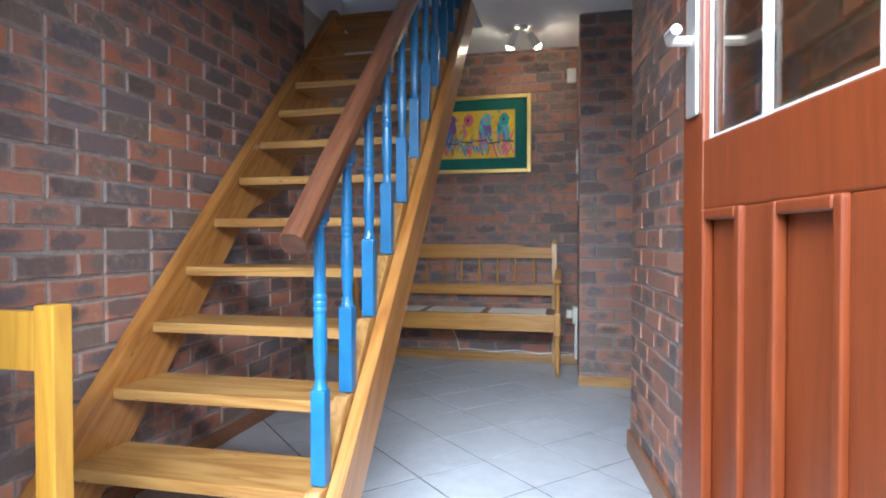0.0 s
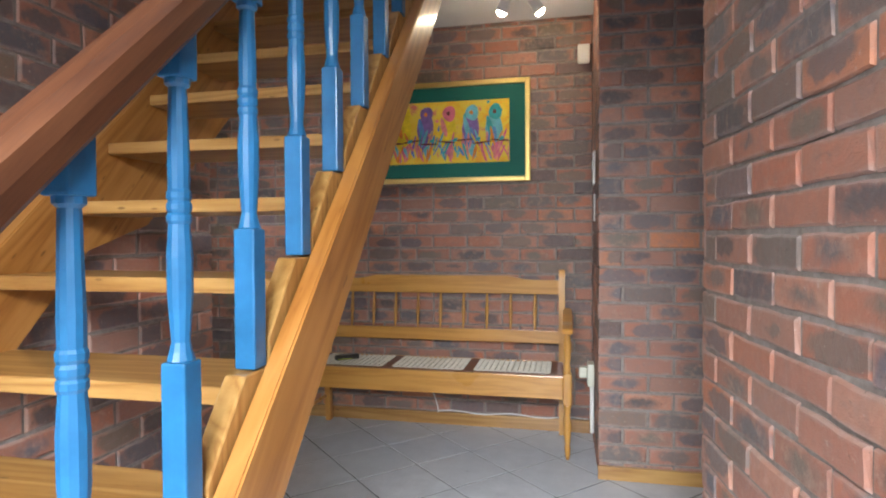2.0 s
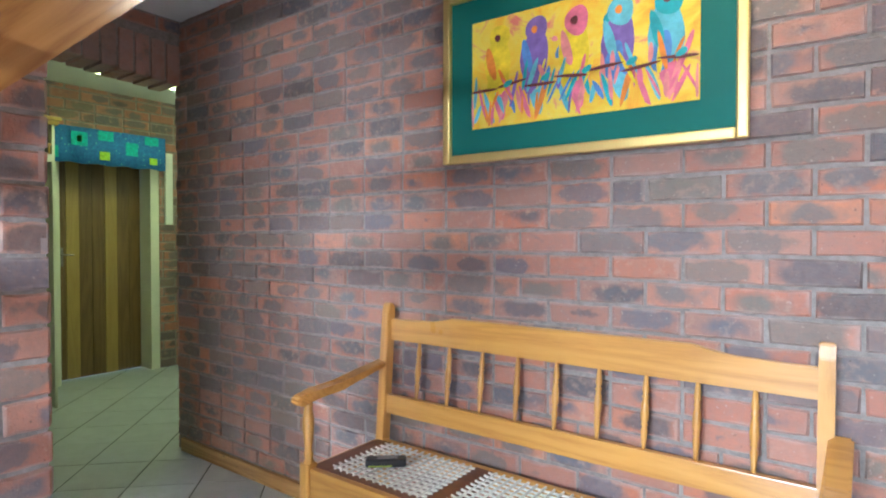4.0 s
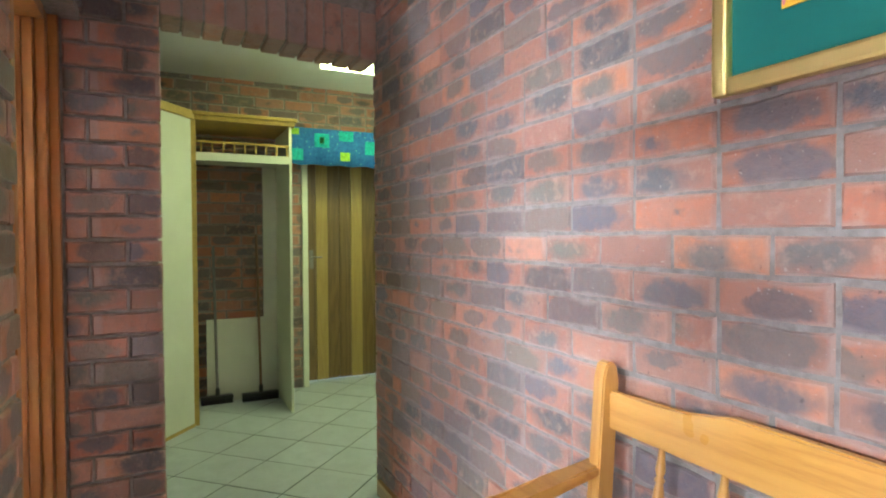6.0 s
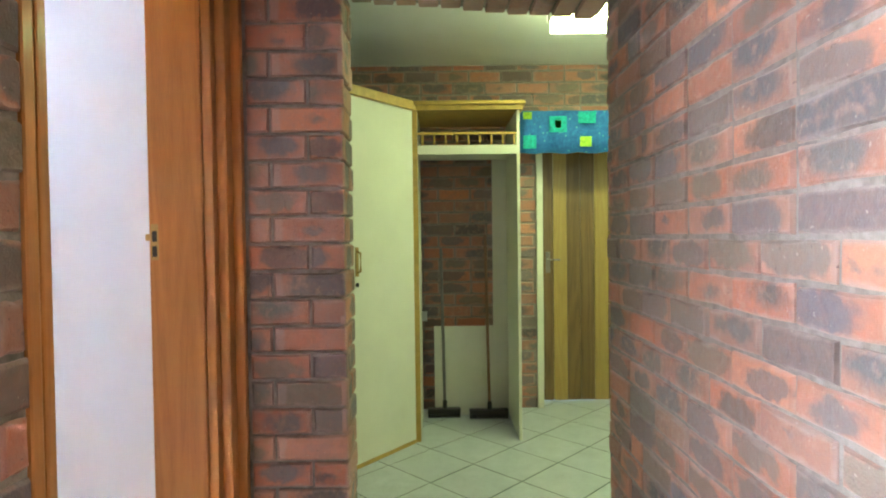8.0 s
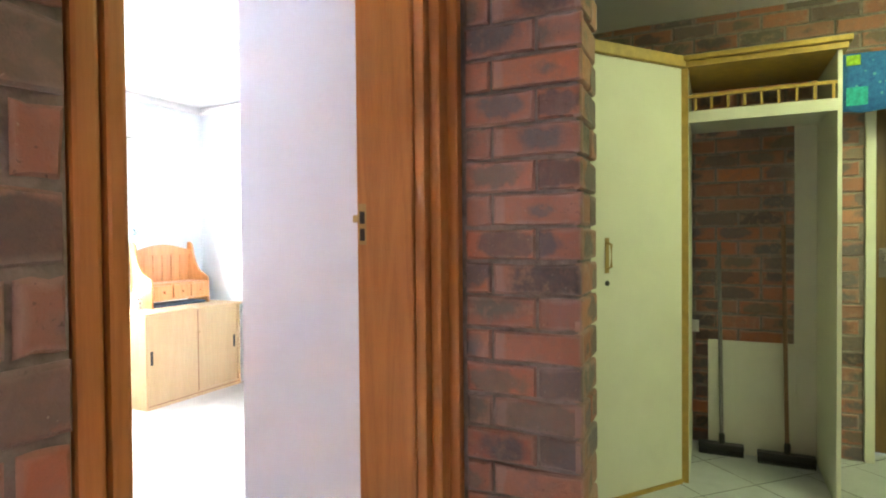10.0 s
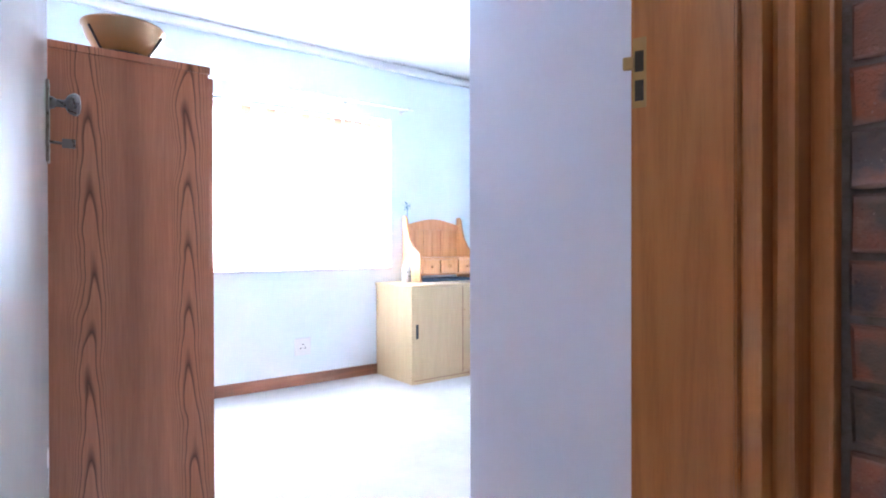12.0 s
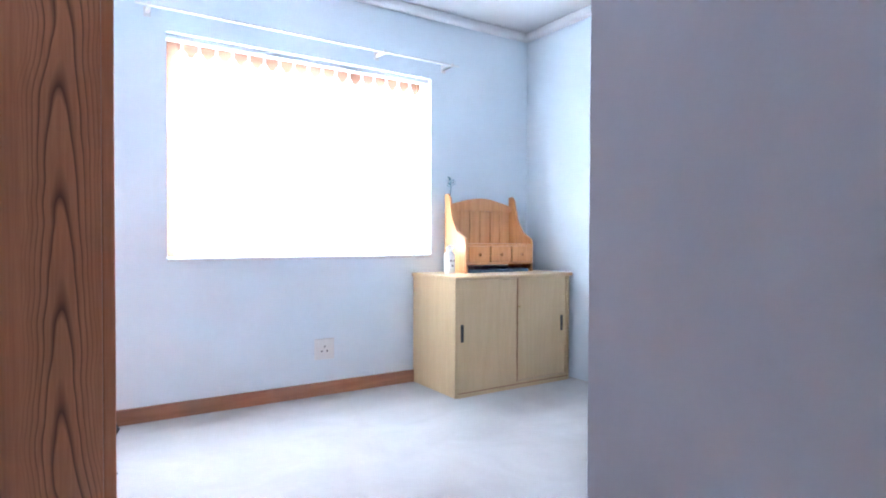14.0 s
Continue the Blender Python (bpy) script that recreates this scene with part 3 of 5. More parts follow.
for k in range(1, TREADS):
    y = STAIR_Y + (k - 3) * RUN
    z0 = STAIR_Z + (k - 3) * RISE
    top = rail_z(y) - 0.035
    h = top - z0
    b = 0.021
    bm = cube(0.090 - b, 0.090 + b, y - b, y + b, z0, z0 + 0.26, 0.004)
    prof = [(0.012, 0.25), (0.021, 0.262), (0.017, 0.275), (0.014, 0.29), (0.019, 0.36), (0.0195, 0.42), (0.016, 0.47), (0.0185, 0.475), (0.0185, 0.483), (0.016, 0.487),
            (0.0185, 0.492), (0.0185, 0.50), (0.016, 0.505), (0.0185, 0.51), (0.0185, 0.518), (0.016, 0.523), (0.0165, 0.56), (0.0135, h * 0.88), (0.013, h - 0.09), (0.019, h - 0.085), (0.019, h - 0.075)]
    turned(bm, prof, Matrix.Translation((0.090, y, z0)), 12)
    block(bm, 0.090 - b, 0.090 + b, y - b, y + b, z0 + h - 0.076, z0 + h + 0.03, 0.004)
    part("baluster", bm, BLUE, stairs, "turned wooden baluster painted gloss blue", smooth=False)

bm = bmesh.new()
ang = math.atan(RAIL_S)
m = Matrix.Translation((0.098, RAIL_Y0, RAIL_Z0)) @ Matrix.Rotation(ang, 4, "X")
L = 2.62 / math.cos(ang)
prof = [(-0.020, -0.036), (-0.031, -0.026), (-0.034, -0.002), (-0.030, 0.018), (-0.018, 0.030), (0.0, 0.033), (0.018, 0.030), (0.030, 0.018), (0.034, -0.002), (0.031, -0.026), (0.020, -0.036)]
prism(bm, prof, L, m @ Matrix(((1, 0, 0, 0), (0, 0, 1, 0), (0, 1, 0, 0), (0, 0, 0, 1))))
bmesh.ops.bevel(bm, geom=[e for e in bm.edges if len(e.link_faces) == 2 and e.calc_face_angle() > 1.2], offset=0.005, segments=2, affect="EDGES")
part("handrail", bm, RAILWOOD, stairs, "dark varnished wooden handrail", smooth=False)

# ---------------- front door ----------------
door = thing("front_door", "red-brown stained panelled front door with glazed top, standing open", "door", (1.169, 0.377, 0.0))
DW, DH, DT = 0.82, 2.05, 0.042
GZ, PZ = 1.148, 1.02
dm = Matrix.Translation((1.169, 0.377, 0.006)) @ Matrix.Rotation(math.atan2(0.9835, -0.181), 4, "Z")


def dpart(name, x0, x1, y0, y1, z0, z1, mat, bevel=0.004, label="", parent=None):
    return part(name, cube(x0, x1, y0, y1, z0, z1, bevel, dm), mat, parent or door, label)


dpart("stile", 0, 0.073, 0, DT, 0, DH, REDDOOR)
dpart("stile", DW - 0.094, DW, 0, DT, 0, DH, REDDOOR)
for z0, z1 in ((0, 0.25), (PZ, GZ), (1.94, DH)):
    dpart("rail", 0.073, DW - 0.094, 0.001, DT - 0.001, z0, z1, REDDOOR)
xs = [(0.073, 0.238), (0.321, 0.486), (0.569, 0.726)]
for a, b in ((0.238, 0.321), (0.486, 0.569)):
    dpart("muntin", a, b, 0.002, DT - 0.002, 0.25, PZ, REDDOOR)
    dpart("glazing_bar", a + 0.036, b - 0.036, 0.018, 0.030, GZ, 1.94, AGEDWHITE, 0.003, "white-edged glazing bar")
for a, b in xs:
    p = dpart("panel", a, b, 0.014, DT - 0.014, 0.25, PZ, REDDOOR)
    bm = bmesh.new()
    for q in ((a, a + 0.020, 0.25, PZ), (b - 0.020, b, 0.25, PZ), (a + 0.020, b - 0.020, 0.25, 0.27), (a + 0.020, b - 0.020, PZ - 0.02, PZ)):
        for f0, f1 in ((0.004, 0.0135), (DT - 0.0135, DT + 0.007)):
            block(bm, q[0], q[1], f0, f1, q[2], q[3], 0.0065 if f1 > DT else 0.003, dm, 3)
    part("panel_moulding", bm, REDDOOR, p, "rounded moulding round the panel")
for a, b in ((0.073, 0.273), (0.285, 0.521), (0.533, 0.726)):
    g = dpart("pane", a, b, 0.018, 0.023, GZ, 1.94, DIMGLASS, 0, "glass pane with the dark reflection put into its tint")
    bm = bmesh.new()
    for q in ((a, a + 0.006, GZ, 1.94), (b - 0.006, b, GZ, 1.94), (a + 0.006, b - 0.006, GZ, GZ + 0.008), (a + 0.006, b - 0.006, 1.932, 1.94)):
        block(bm, q[0], q[1], 0.024, 0.030, q[2], q[3], 0.002, dm)
    part("putty_bead", bm, AGEDWHITE, g, "white putty bead")
for side in (DT, -0.008):
    bm = cube(DW - 0.08, DW - 0.03, side, side + 0.008, 1.20, 1.43, 0.004, dm)
    s = 1 if side > 0 else -1
    tube(bm, [dm @ Vector((DW - 0.055, side + 0.004, 1.345)), dm @ Vector((DW - 0.055, side + s * 0.048, 1.345)), dm @ Vector((DW - 0.083, side + s * 0.058, 1.345)), dm @ Vector((DW - 0.125, side + s * 0.060, 1.343))], 0.010)
    part("door_handle", bm, CHROME, door, "chrome lever handle on a long back plate")

# timber rail stand at the foot of the stairs
stand = thing("wooden_rail", "bright yellow varnished wooden post with a cross rail", "railing", (-0.6, 1.0, 0.0))
part("post", cube(-0.405, -0.353, 0.98, 1.032, 0.0, 0.827, 0.004), YELLOWPINE, stand)
part("post", cube(-0.85, -0.81, 0.98, 1.032, 0.0, 0.827, 0.004), YELLOWPINE, stand)
part("rail", cube(-0.81, -0.405, 0.991, 1.021, 0.677, 0.811, 0.004), YELLOWPINE, stand)
part("rail", cube(-0.81, -0.405, 0.991, 1.021, 0.12, 0.20, 0.004), YELLOWPINE, stand)

# ---------------- bench ----------------
bench = thing("bench", "honey-coloured wooden settle with woven white thong seat", "bench", (-0.08, 4.2, 0.0))
BX0, BX1 = -0.845, 0.675
FY, RY = 4.05, 4.44


def rear_post(x):
    bm = bmesh.new()
    pts = [(RY - 0.03, 0.0), (RY + 0.012, 0.0), (RY - 0.005, 0.40), (RY + 0.032, 0.92), (RY + 0.032, 0.955), (RY + 0.018, 0.97), (RY + 0.0, 0.965), (RY - 0.01, 0.93), (RY - 0.045, 0.42), (RY - 0.045, 0.3)]
    prism(bm, pts, 0.036, Matrix(((0, 0, 1, x - 0.018), (1, 0, 0, 0), (0, 1, 0, 0), (0, 0, 0, 1))))
    bmesh.ops.bevel(bm, geom=list(bm.edges), offset=0.004, segments=2, affect="EDGES")
    part("rear_post", bm, BENCH_Z, bench)


for x in (BX0 + 0.03, BX1 - 0.03):
    rear_post(x)


def front_leg(x):
    bm = bmesh.new()
    prof = [(0.009, 0.0), (0.013, 0.03), (0.016, 0.06), (0.011, 0.08), (0.015, 0.09), (0.019, 0.17), (0.014, 0.24), (0.019, 0.25), (0.014, 0.26), (0.022, 0.28), (0.023, 0.29)]
    turned(bm, prof, Matrix.Translation((x, FY, 0)), 14)
    block(bm, x - 0.022, x + 0.022, FY - 0.022, FY + 0.022, 0.29, 0.45, 0.004)
    prof = [(0.022, 0.45), (0.014, 0.465), (0.018, 0.48), (0.013, 0.50), (0.02, 0.56), (0.021, 0.60), (0.014, 0.64), (0.018, 0.65), (0.014, 0.66), (0.016, 0.685)]
    turned(bm, prof, Matrix.Translation((x, FY, 0)), 14)
    part("front_leg", bm, BENCH_Z, bench, "turned front leg", smooth=True)


for x in (BX0 + 0.02, BX1 + 0.0):
    front_leg(x)
    bm = bmesh.new()
    side = [(FY - 0.06, 0.675), (FY - 0.05, 0.69), (FY + 0.02, 0.70), (FY + 0.14, 0.70), (FY + 0.26, 0.725), (RY + 0.0, 0.745), (RY + 0.0, 0.72), (FY + 0.26, 0.70), (FY + 0.14, 0.672), (FY + 0.02, 0.675), (FY - 0.03, 0.655), (FY - 0.055, 0.66)]
    prism(bm, side, 0.052, Matrix(((0, 0, 1, x - 0.026), (1, 0, 0, 0), (0, 1, 0, 0), (0, 0, 0, 1))))
    bmesh.ops.bevel(bm, geom=list(bm.edges), offset=0.006, segments=2, affect="EDGES")
    part("armrest", bm, BENCH_X, bench, "curved armrest with a scrolled end")
    part("side_rail", cube(x - 0.015, x + 0.015, FY + 0.02, RY - 0.04, 0.36, 0.43, 0.004), BENCH_X, bench)
    bm = bmesh.new()
    tube(bm, [(x, FY, 0.16), (x, RY - 0.02, 0.16)], 0.011)
    part("stretcher", bm, BENCH_X, bench)

xa, xb = BX0 + 0.045, BX1 - 0.045
bm = bmesh.new()
pts = [(xa, 0.822), (xb, 0.822), (xb, 0.905), (xb - 0.20, 0.905), (xb - 0.25, 0.918), (xb - 0.30, 0.93), (xa + 0.30, 0.93), (xa + 0.25, 0.918), (xa + 0.20, 0.905), (xa, 0.905)]
prism(bm, pts, 0.022, Matrix(((1, 0, 0, 0), (0, 0, -1, RY + 0.028), (0, 1, 0, 0), (0, 0, 0, 1))))
bmesh.ops.bevel(bm, geom=list(bm.edges), offset=0.004, segments=2, affect="EDGES")
part("top_rail", bm, BENCH_X, bench, "shaped top rail")
part("lower_rail", cube(xa, xb, RY - 0.02, RY + 0.004, 0.535, 0.61, 0.004), BENCH_X, bench)
for i in range(9):
    x = xa + (xb - xa) * (i + 1) / 10
    bm = bmesh.new()
    lean = Matrix.Translation((x, RY - 0.008, 0.605)) @ Matrix.Rotation(-math.atan2(0.024, 0.22), 4, "X")
    turned(bm, [(0.006, 0), (0.007, 0.025), (0.0105, 0.058), (0.0065, 0.070), (0.0115, 0.076), (0.0075, 0.082), (0.0115, 0.090), (0.0125, 0.105), (0.0105, 0.135), (0.0075, 0.150), (0.0115, 0.156), (0.0065, 0.163), (0.0105, 0.175), (0.0075, 0.20), (0.006, 0.222)], lean, 10)
    part("spindle", bm, BENCH_Z, bench, "turned back spindle", smooth=True)
part("seat_rail", cube(BX0 + 0.042, BX1 - 0.022, FY - 0.013, FY + 0.013, 0.315, 0.435, 0.004), BENCH_X, bench)
part("seat_rail", cube(xa, xb, RY - 0.045, RY - 0.02, 0.36, 0.435, 0.004), BENCH_X, bench)
for i, x in enumerate((BX0 + 0.06, BX0 + 0.06 + 0.465, BX0 + 0.06 + 0.93, BX1 - 0.06)):
    part("seat_bar", cube(x - 0.036, x + 0.036, FY + 0.014, RY - 0.046, 0.405, 0.436, 0.004), REDDARK, bench, "dark stained seat bar")
part("seat_bar", cube(BX0 + 0.09, BX1 - 0.09, FY + 0.014, FY + 0.05, 0.404, 0.435, 0.004), REDDARK, bench, "dark stained seat bar")
for i in range(3):
    x0 = BX0 + 0.06 + 0.465 * i + 0.036
    x1 = (BX0 + 0.06 + 0.465 * (i + 1) if i < 2 else BX1 - 0.06) - 0.036
    ys = [FY + 0.055 + 0.0265 * j for j in range(11)]
    for j, y in enumerate(ys):
        bm = tube(bmesh.new(), [(x0 - 0.008, y, 0.439), (x0 + 0.0, y, 0.437), ((x0 + x1) / 2, y + random.uniform(-0.002, 0.002), 0.430), (x1, y, 0.437), (x1 + 0.008, y, 0.439)], 0.0042, 5)
        part("thong", bm, RIEMPIE, bench, "white hide thong")
    n = 13
    for j in range(n):
        x = x0 + (x1 - x0) * (j + 0.5) / n
        bm = tube(bmesh.new(), [(x, FY + 0.036, 0.4385), (x, FY + 0.06, 0.438), (x, (FY + RY) / 2, 0.436), (x, RY - 0.055, 0.438)], 0.0042, 5)
        part("thong", bm, RIEMPIE, bench, "white hide thong")

phone = thing("cordless_phone", "small black cordless handset with a lime edge on the bench seat", "telephone", (-0.60, 4.2, 0.442))
pm = Matrix.Translation((-0.60, 4.20, 0.444)) @ Matrix.Rotation(radians(40), 4, "Z")
part("body", block(bmesh.new(), -0.07, 0.07, -0.025, 0.025, 0.0, 0.028, 0.010, pm, 3), BLACK, phone)
LIME = make_paint("lime_plastic", (0.45, 0.55, 0.08), 0.4, 0.03, 8, 0.02)
part("edge", cube(-0.060, 0.02, -0.0275, -0.0255, 0.006, 0.010, 0.0008, pm), LIME, phone, "lime green edge strip")
part("keypad", cube(-0.03, 0.04, -0.014, 0.014, 0.0285, 0.031, 0.001, pm), GREYPOLE, phone, "grey keypad")

# ---------------- picture ----------------
PX0, PX1, PZ0, PZ1 = -0.555, 0.462, 1.497, 2.114
pic = thing("framed_picture", "bright abstract painting, green mount, gilt frame, on brick wall", "picture", (0, BENCH_Y, 1.5))
fw = 0.032
for nm, q in (("frame_side", (PX0, PX0 + fw, PZ0, PZ1)), ("frame_side", (PX1 - fw, PX1, PZ0, PZ1)), ("frame_side", (PX0 + fw, PX1 - fw, PZ0, PZ0 + fw)), ("frame_side", (PX0 + fw, PX1 - fw, PZ1 - fw, PZ1))):
    bm = cube(q[0], q[1], BENCH_Y - 0.036, BENCH_Y - 0.012, q[2], q[3], 0.007)
    part(nm, bm, GOLD, pic, "gilt moulding")
part("mount", cube(PX0 + fw - 0.004, PX1 - fw + 0.004, BENCH_Y - 0.020, BENCH_Y - 0.014, PZ0 + fw - 0.004, PZ1 - fw + 0.004), GREENMAT, pic, "dark green mount")
ax0, ax1, az0, az1 = PX0 + 0.125, PX1 - 0.125, PZ0 + 0.12, PZ1 - 0.12


def make_canvas():
    k = Mat("painted_canvas", 0.7)
    pos = world_pos(k)
    n = k.noise(pos, 7, 4, 0.6, 1.5)
    k.base(k.ramp(n, [(0.3, (0.80, 0.36, 0.03)), (0.45, (0.80, 0.55, 0.04)), (0.58, (0.78, 0.62, 0.08)), (0.68, (0.70, 0.20, 0.16))]))
    return k.m


canvas = part("canvas", cube(ax0, ax1, BENCH_Y - 0.024, BENCH_Y - 0.021, az0, az1), make_canvas(), pic, "yellow-orange painted ground")
PAL = {"yellow": (0.80, 0.62, 0.02), "violet": (0.22, 0.13, 0.42), "pink": (0.72, 0.16, 0.26), "teal": (0.03, 0.38, 0.42), "blue": (0.10, 0.25, 0.58), "orange": (0.80, 0.25, 0.03), "brown": (0.15, 0.03, 0.03), "cyan": (0.15, 0.50, 0.60), "rose": (0.75, 0.25, 0.25)}
PMAT = {n: make_paint("artist_paint_" + n, c, 0.65, 0.15, 25, 0.2) for n, c in PAL.items()}


def dab(cx, cz, rx, rz, mat, layer, tilt=0.0, n=18):
    bm = bmesh.new()
    pts = []
    for i in range(n):
        a = 2 * math.pi * i / n
        w = 1 + 0.06 * math.sin(3 * a + cx * 40)
        x, z = rx * w * math.cos(a), rz * w * math.sin(a)
        c, s = math.cos(tilt), math.sin(tilt)
        pts.append((min(max(cx + x * c - z * s, ax0 + 0.002), ax1 - 0.002), min(max(cz + x * s + z * c, az0 + 0.002), az1 - 0.002)))
    prism(bm, pts, 0.0006, Matrix(((1, 0, 0, 0), (0, 0, -1, BENCH_Y - 0.0242 - 0.0008 * layer), (0, 1, 0, 0), (0, 0, 0, 1))))
    part("paint_shape", bm, PMAT[mat], canvas)


aw, ah = ax1 - ax0, az1 - az0
for i, (body, head, low) in enumerate((("yellow", "yellow", "yellow"), ("violet", "violet", "violet"), ("yellow", "pink", "yellow"), ("violet", "cyan", "blue"), ("cyan", "teal", "blue"))):
    cx = ax0 + aw * (0.14 + 0.185 * i)
    dab(cx + 0.004, az0 + ah * 0.30, 0.026, 0.09, "cyan" if i % 2 else "pink", 1, 0.15)
    dab(cx, az0 + ah * 0.55, 0.052, 0.095, body, 2, 0.05 * (-1) ** i)
    dab(cx + 0.008, az0 + ah * 0.80, 0.040, 0.048, head, 3)
    dab(cx - 0.012, az0 + ah * 0.40, 0.028, 0.06, low, 4, -0.2)
    dab(cx + 0.03, az0 + ah * 0.22, 0.010, 0.075, "rose" if i % 2 == 0 else "orange", 3, -0.3)
    dab(cx - 0.035, az0 + ah * 0.18, 0.009, 0.06, "cyan" if i % 2 == 0 else "pink", 5, 0.35)
STREAKS = ("cyan", "pink", "orange", "violet", "rose", "yellow", "blue", "teal")
brush = random.Random(41)
for i in range(58):
    u = (i + brush.uniform(0.1, 0.9)) / 58
    dab(ax0 + aw * u, az0 + ah * brush.uniform(0.08, 0.42), brush.uniform(0.004, 0.009), brush.uniform(0.03, 0.065), STREAKS[brush.randrange(8)], 7 + i % 4, brush.uniform(-0.55, 0.55), 12)
for i in range(12):
    dab(ax0 + aw * brush.uniform(0.03, 0.97), az0 + ah * brush.uniform(0.45, 0.97), brush.uniform(0.008, 0.02), brush.uniform(0.008, 0.03), STREAKS[brush.randrange(8)], 1, brush.uniform(-0.8, 0.8), 12)
for i in range(5):
    cx = ax0 + aw * (0.14 + 0.185 * i)
    dab(cx + 0.004, az0 + ah * 0.80, 0.011, 0.013, "orange" if i % 2 else "brown", 12)
    dab(cx - 0.026, az0 + ah * 0.58, 0.016, 0.06, ("orange", "blue", "rose", "cyan", "teal")[i], 5, 0.25)
    dab(cx + 0.045, az0 + ah * 0.37, 0.018, 0.010, "teal", 12, 0.5)
for i in range(7):
    dab(ax0 + aw * (i + 0.5) / 7, az0 + ah * (0.34 + 0.03 * math.sin(i * 2.1)), aw / 13, 0.0055, "brown", 11, 0.12 * math.sin(i * 1.7))

# ---------------- small fittings in the lobby ----------------
sensor = thing("alarm_sensor", "small white motion sensor high on the brick wall", "sensor", (0.77, 4.46, 2.24))
part("housing", cube(0.735, 0.805, BENCH_Y - 0.05, BENCH_Y - 0.006, 2.17, 2.28, 0.012), PLASTIC, sensor)
part("lens", cube(0.75, 0.79, BENCH_Y - 0.056, BENCH_Y - 0.0505, 2.185, 2.225, 0.003), PELMETWHITE, sensor)
sw = thing("light_switch", "white wall light switch on the brick pier", "switch", (PIER_X, 4.09, 1.5))
part("plate", cube(PIER_X - 0.016, PIER_X - 0.004, 4.04, 4.14, 1.43, 1.60, 0.004), PLASTIC, sw)
part("rocker", cube(PIER_X - 0.021, PIER_X - 0.0165, 4.07, 4.10, 1.50, 1.55, 0.002), PLASTIC, sw)
plate2 = thing("blank_plate", "narrow white blanking plate under the switch", "plate", (PIER_X, 4.09, 1.3))
part("plate", cube(PIER_X - 0.012, PIER_X - 0.004, 4.06, 4.10, 1.24, 1.38, 0.003), PLASTIC, plate2)
sock = thing("wall_socket", "cream wall socket box with a plug on the brick pier", "socket", (PIER_X, 4.2, 0.42))
part("box", cube(PIER_X - 0.04, PIER_X - 0.004, 4.15, 4.25, 0.36, 0.48, 0.006), CREAM, sock)
part("plug", cube(PIER_X - 0.085, PIER_X - 0.041, 4.17, 4.22, 0.40, 0.46, 0.010), CREAM, sock)
bm = bmesh.new()
tube(bm, [(PIER_X - 0.015, 4.2, 0.36), (PIER_X - 0.015, 4.2, 0.10)], 0.011)
part("conduit", bm, PLASTIC, sock, "white conduit pipe")
cable = thing("power_cable", "thin white cable looping below the bench along the skirting", "cable", (0, 4.48, 0.1))
bm = bmesh.new()
pts = []
for i in range(25):
    s = i / 24
    pts.append((-0.22 + 0.07 * s + 0.05 * math.sin(s * 2.2), 4.482, 0.36 - 0.30 * s ** 0.8 + 0.0))
tube(bm, pts, 0.004, 6)
pts = [(-0.11 + 0.9 * i / 12, 4.480, 0.083 + 0.008 * math.sin(i * 1.3)) for i in range(13)]
tube(bm, pts, 0.004, 6)
part("flex", bm, PLASTIC, cable)

spot = thing("ceiling_spotlight", "white twin ceiling spotlight with lit bulbs", "ceiling light", (0.42, 4.0, CEIL))
bm = bmesh.new()
turned(bm, [(0.05, 0.0), (0.05, -0.02), (0.02, -0.026)], Matrix.Translation((0.42, 4.0, CEIL - 0.001)), 20)
part("base", bm, PLASTIC, spot, smooth=True)
BULB = make_glow("lit_bulb", (1.0, 0.84, 0.60), 190.0)
for i, (dx, dy, ay) in enumerate(((-0.035, -0.02, 25), (0.06, 0.03, -35))):
    hm = Matrix.Translation((0.42 + dx, 4.0 + dy, CEIL - 0.045)) @ Matrix.Rotation(radians(ay), 4, "Y") @ Matrix.Rotation(radians(18), 4, "X")
    bm = bmesh.new()
    tube(bm, [(0.42, 4.0, CEIL - 0.02), hm @ Vector((0, 0, 0))], 0.007)
    part("arm", bm, PLASTIC, spot)
    bm = bmesh.new()
    turned(bm, [(0.018, 0.01), (0.024, 0.0), (0.026, -0.05), (0.034, -0.10), (0.032, -0.10), (0.024, -0.052)], hm, 16, caps=False)
    h = part("head", bm, PLASTIC, spot, "white conical spotlight head", smooth=True)
    bm = bmesh.new()
    turned(bm, [(0.006, -0.06), (0.022, -0.085), (0.027, -0.105), (0.018, -0.118), (0.004, -0.122)], hm, 14)
    part("bulb", bm, BULB, h, "lit warm bulb", smooth=True)

structure("baseboard_north", cube(-2.44, PIER_X - 0.005, BENCH_Y - 0.022, BENCH_Y - 0.002, 0.0, 0.075, 0.004), PINE, "varnished pine skirting board below the bench", "skirting")
structure("baseboard_pier", cube(PIER_X - 0.004, RIGHT_X - 0.01, PIER_Y - 0.022, PIER_Y - 0.002, 0.0, 0.065, 0.004), PINE, "varnished pine skirting board on the pier", "skirting")
structure("baseboard_west", cube(LEFT_X + 0.002, LEFT_X + 0.02, 1.6, SOUTH_Y - 0.02, 0.0, 0.07, 0.004), SKIRT, "dark skirting board under the stairs", "skirting")
structure("baseboard_east", cube(-0.02, -0.002, -2.15, -0.01, 0.0, 0.095, 0.004, right_m), SKIRT, "dark skirting board beside the front door", "skirting")

# ---------------- bedroom door frame and leaf ----------------
frame_b = thing("door_frame", "orange-brown varnished timber bedroom door frame with brass strike plate", "door frame", (-1.88, 3.1, 0.0), kind="structure")
bm = bmesh.new()
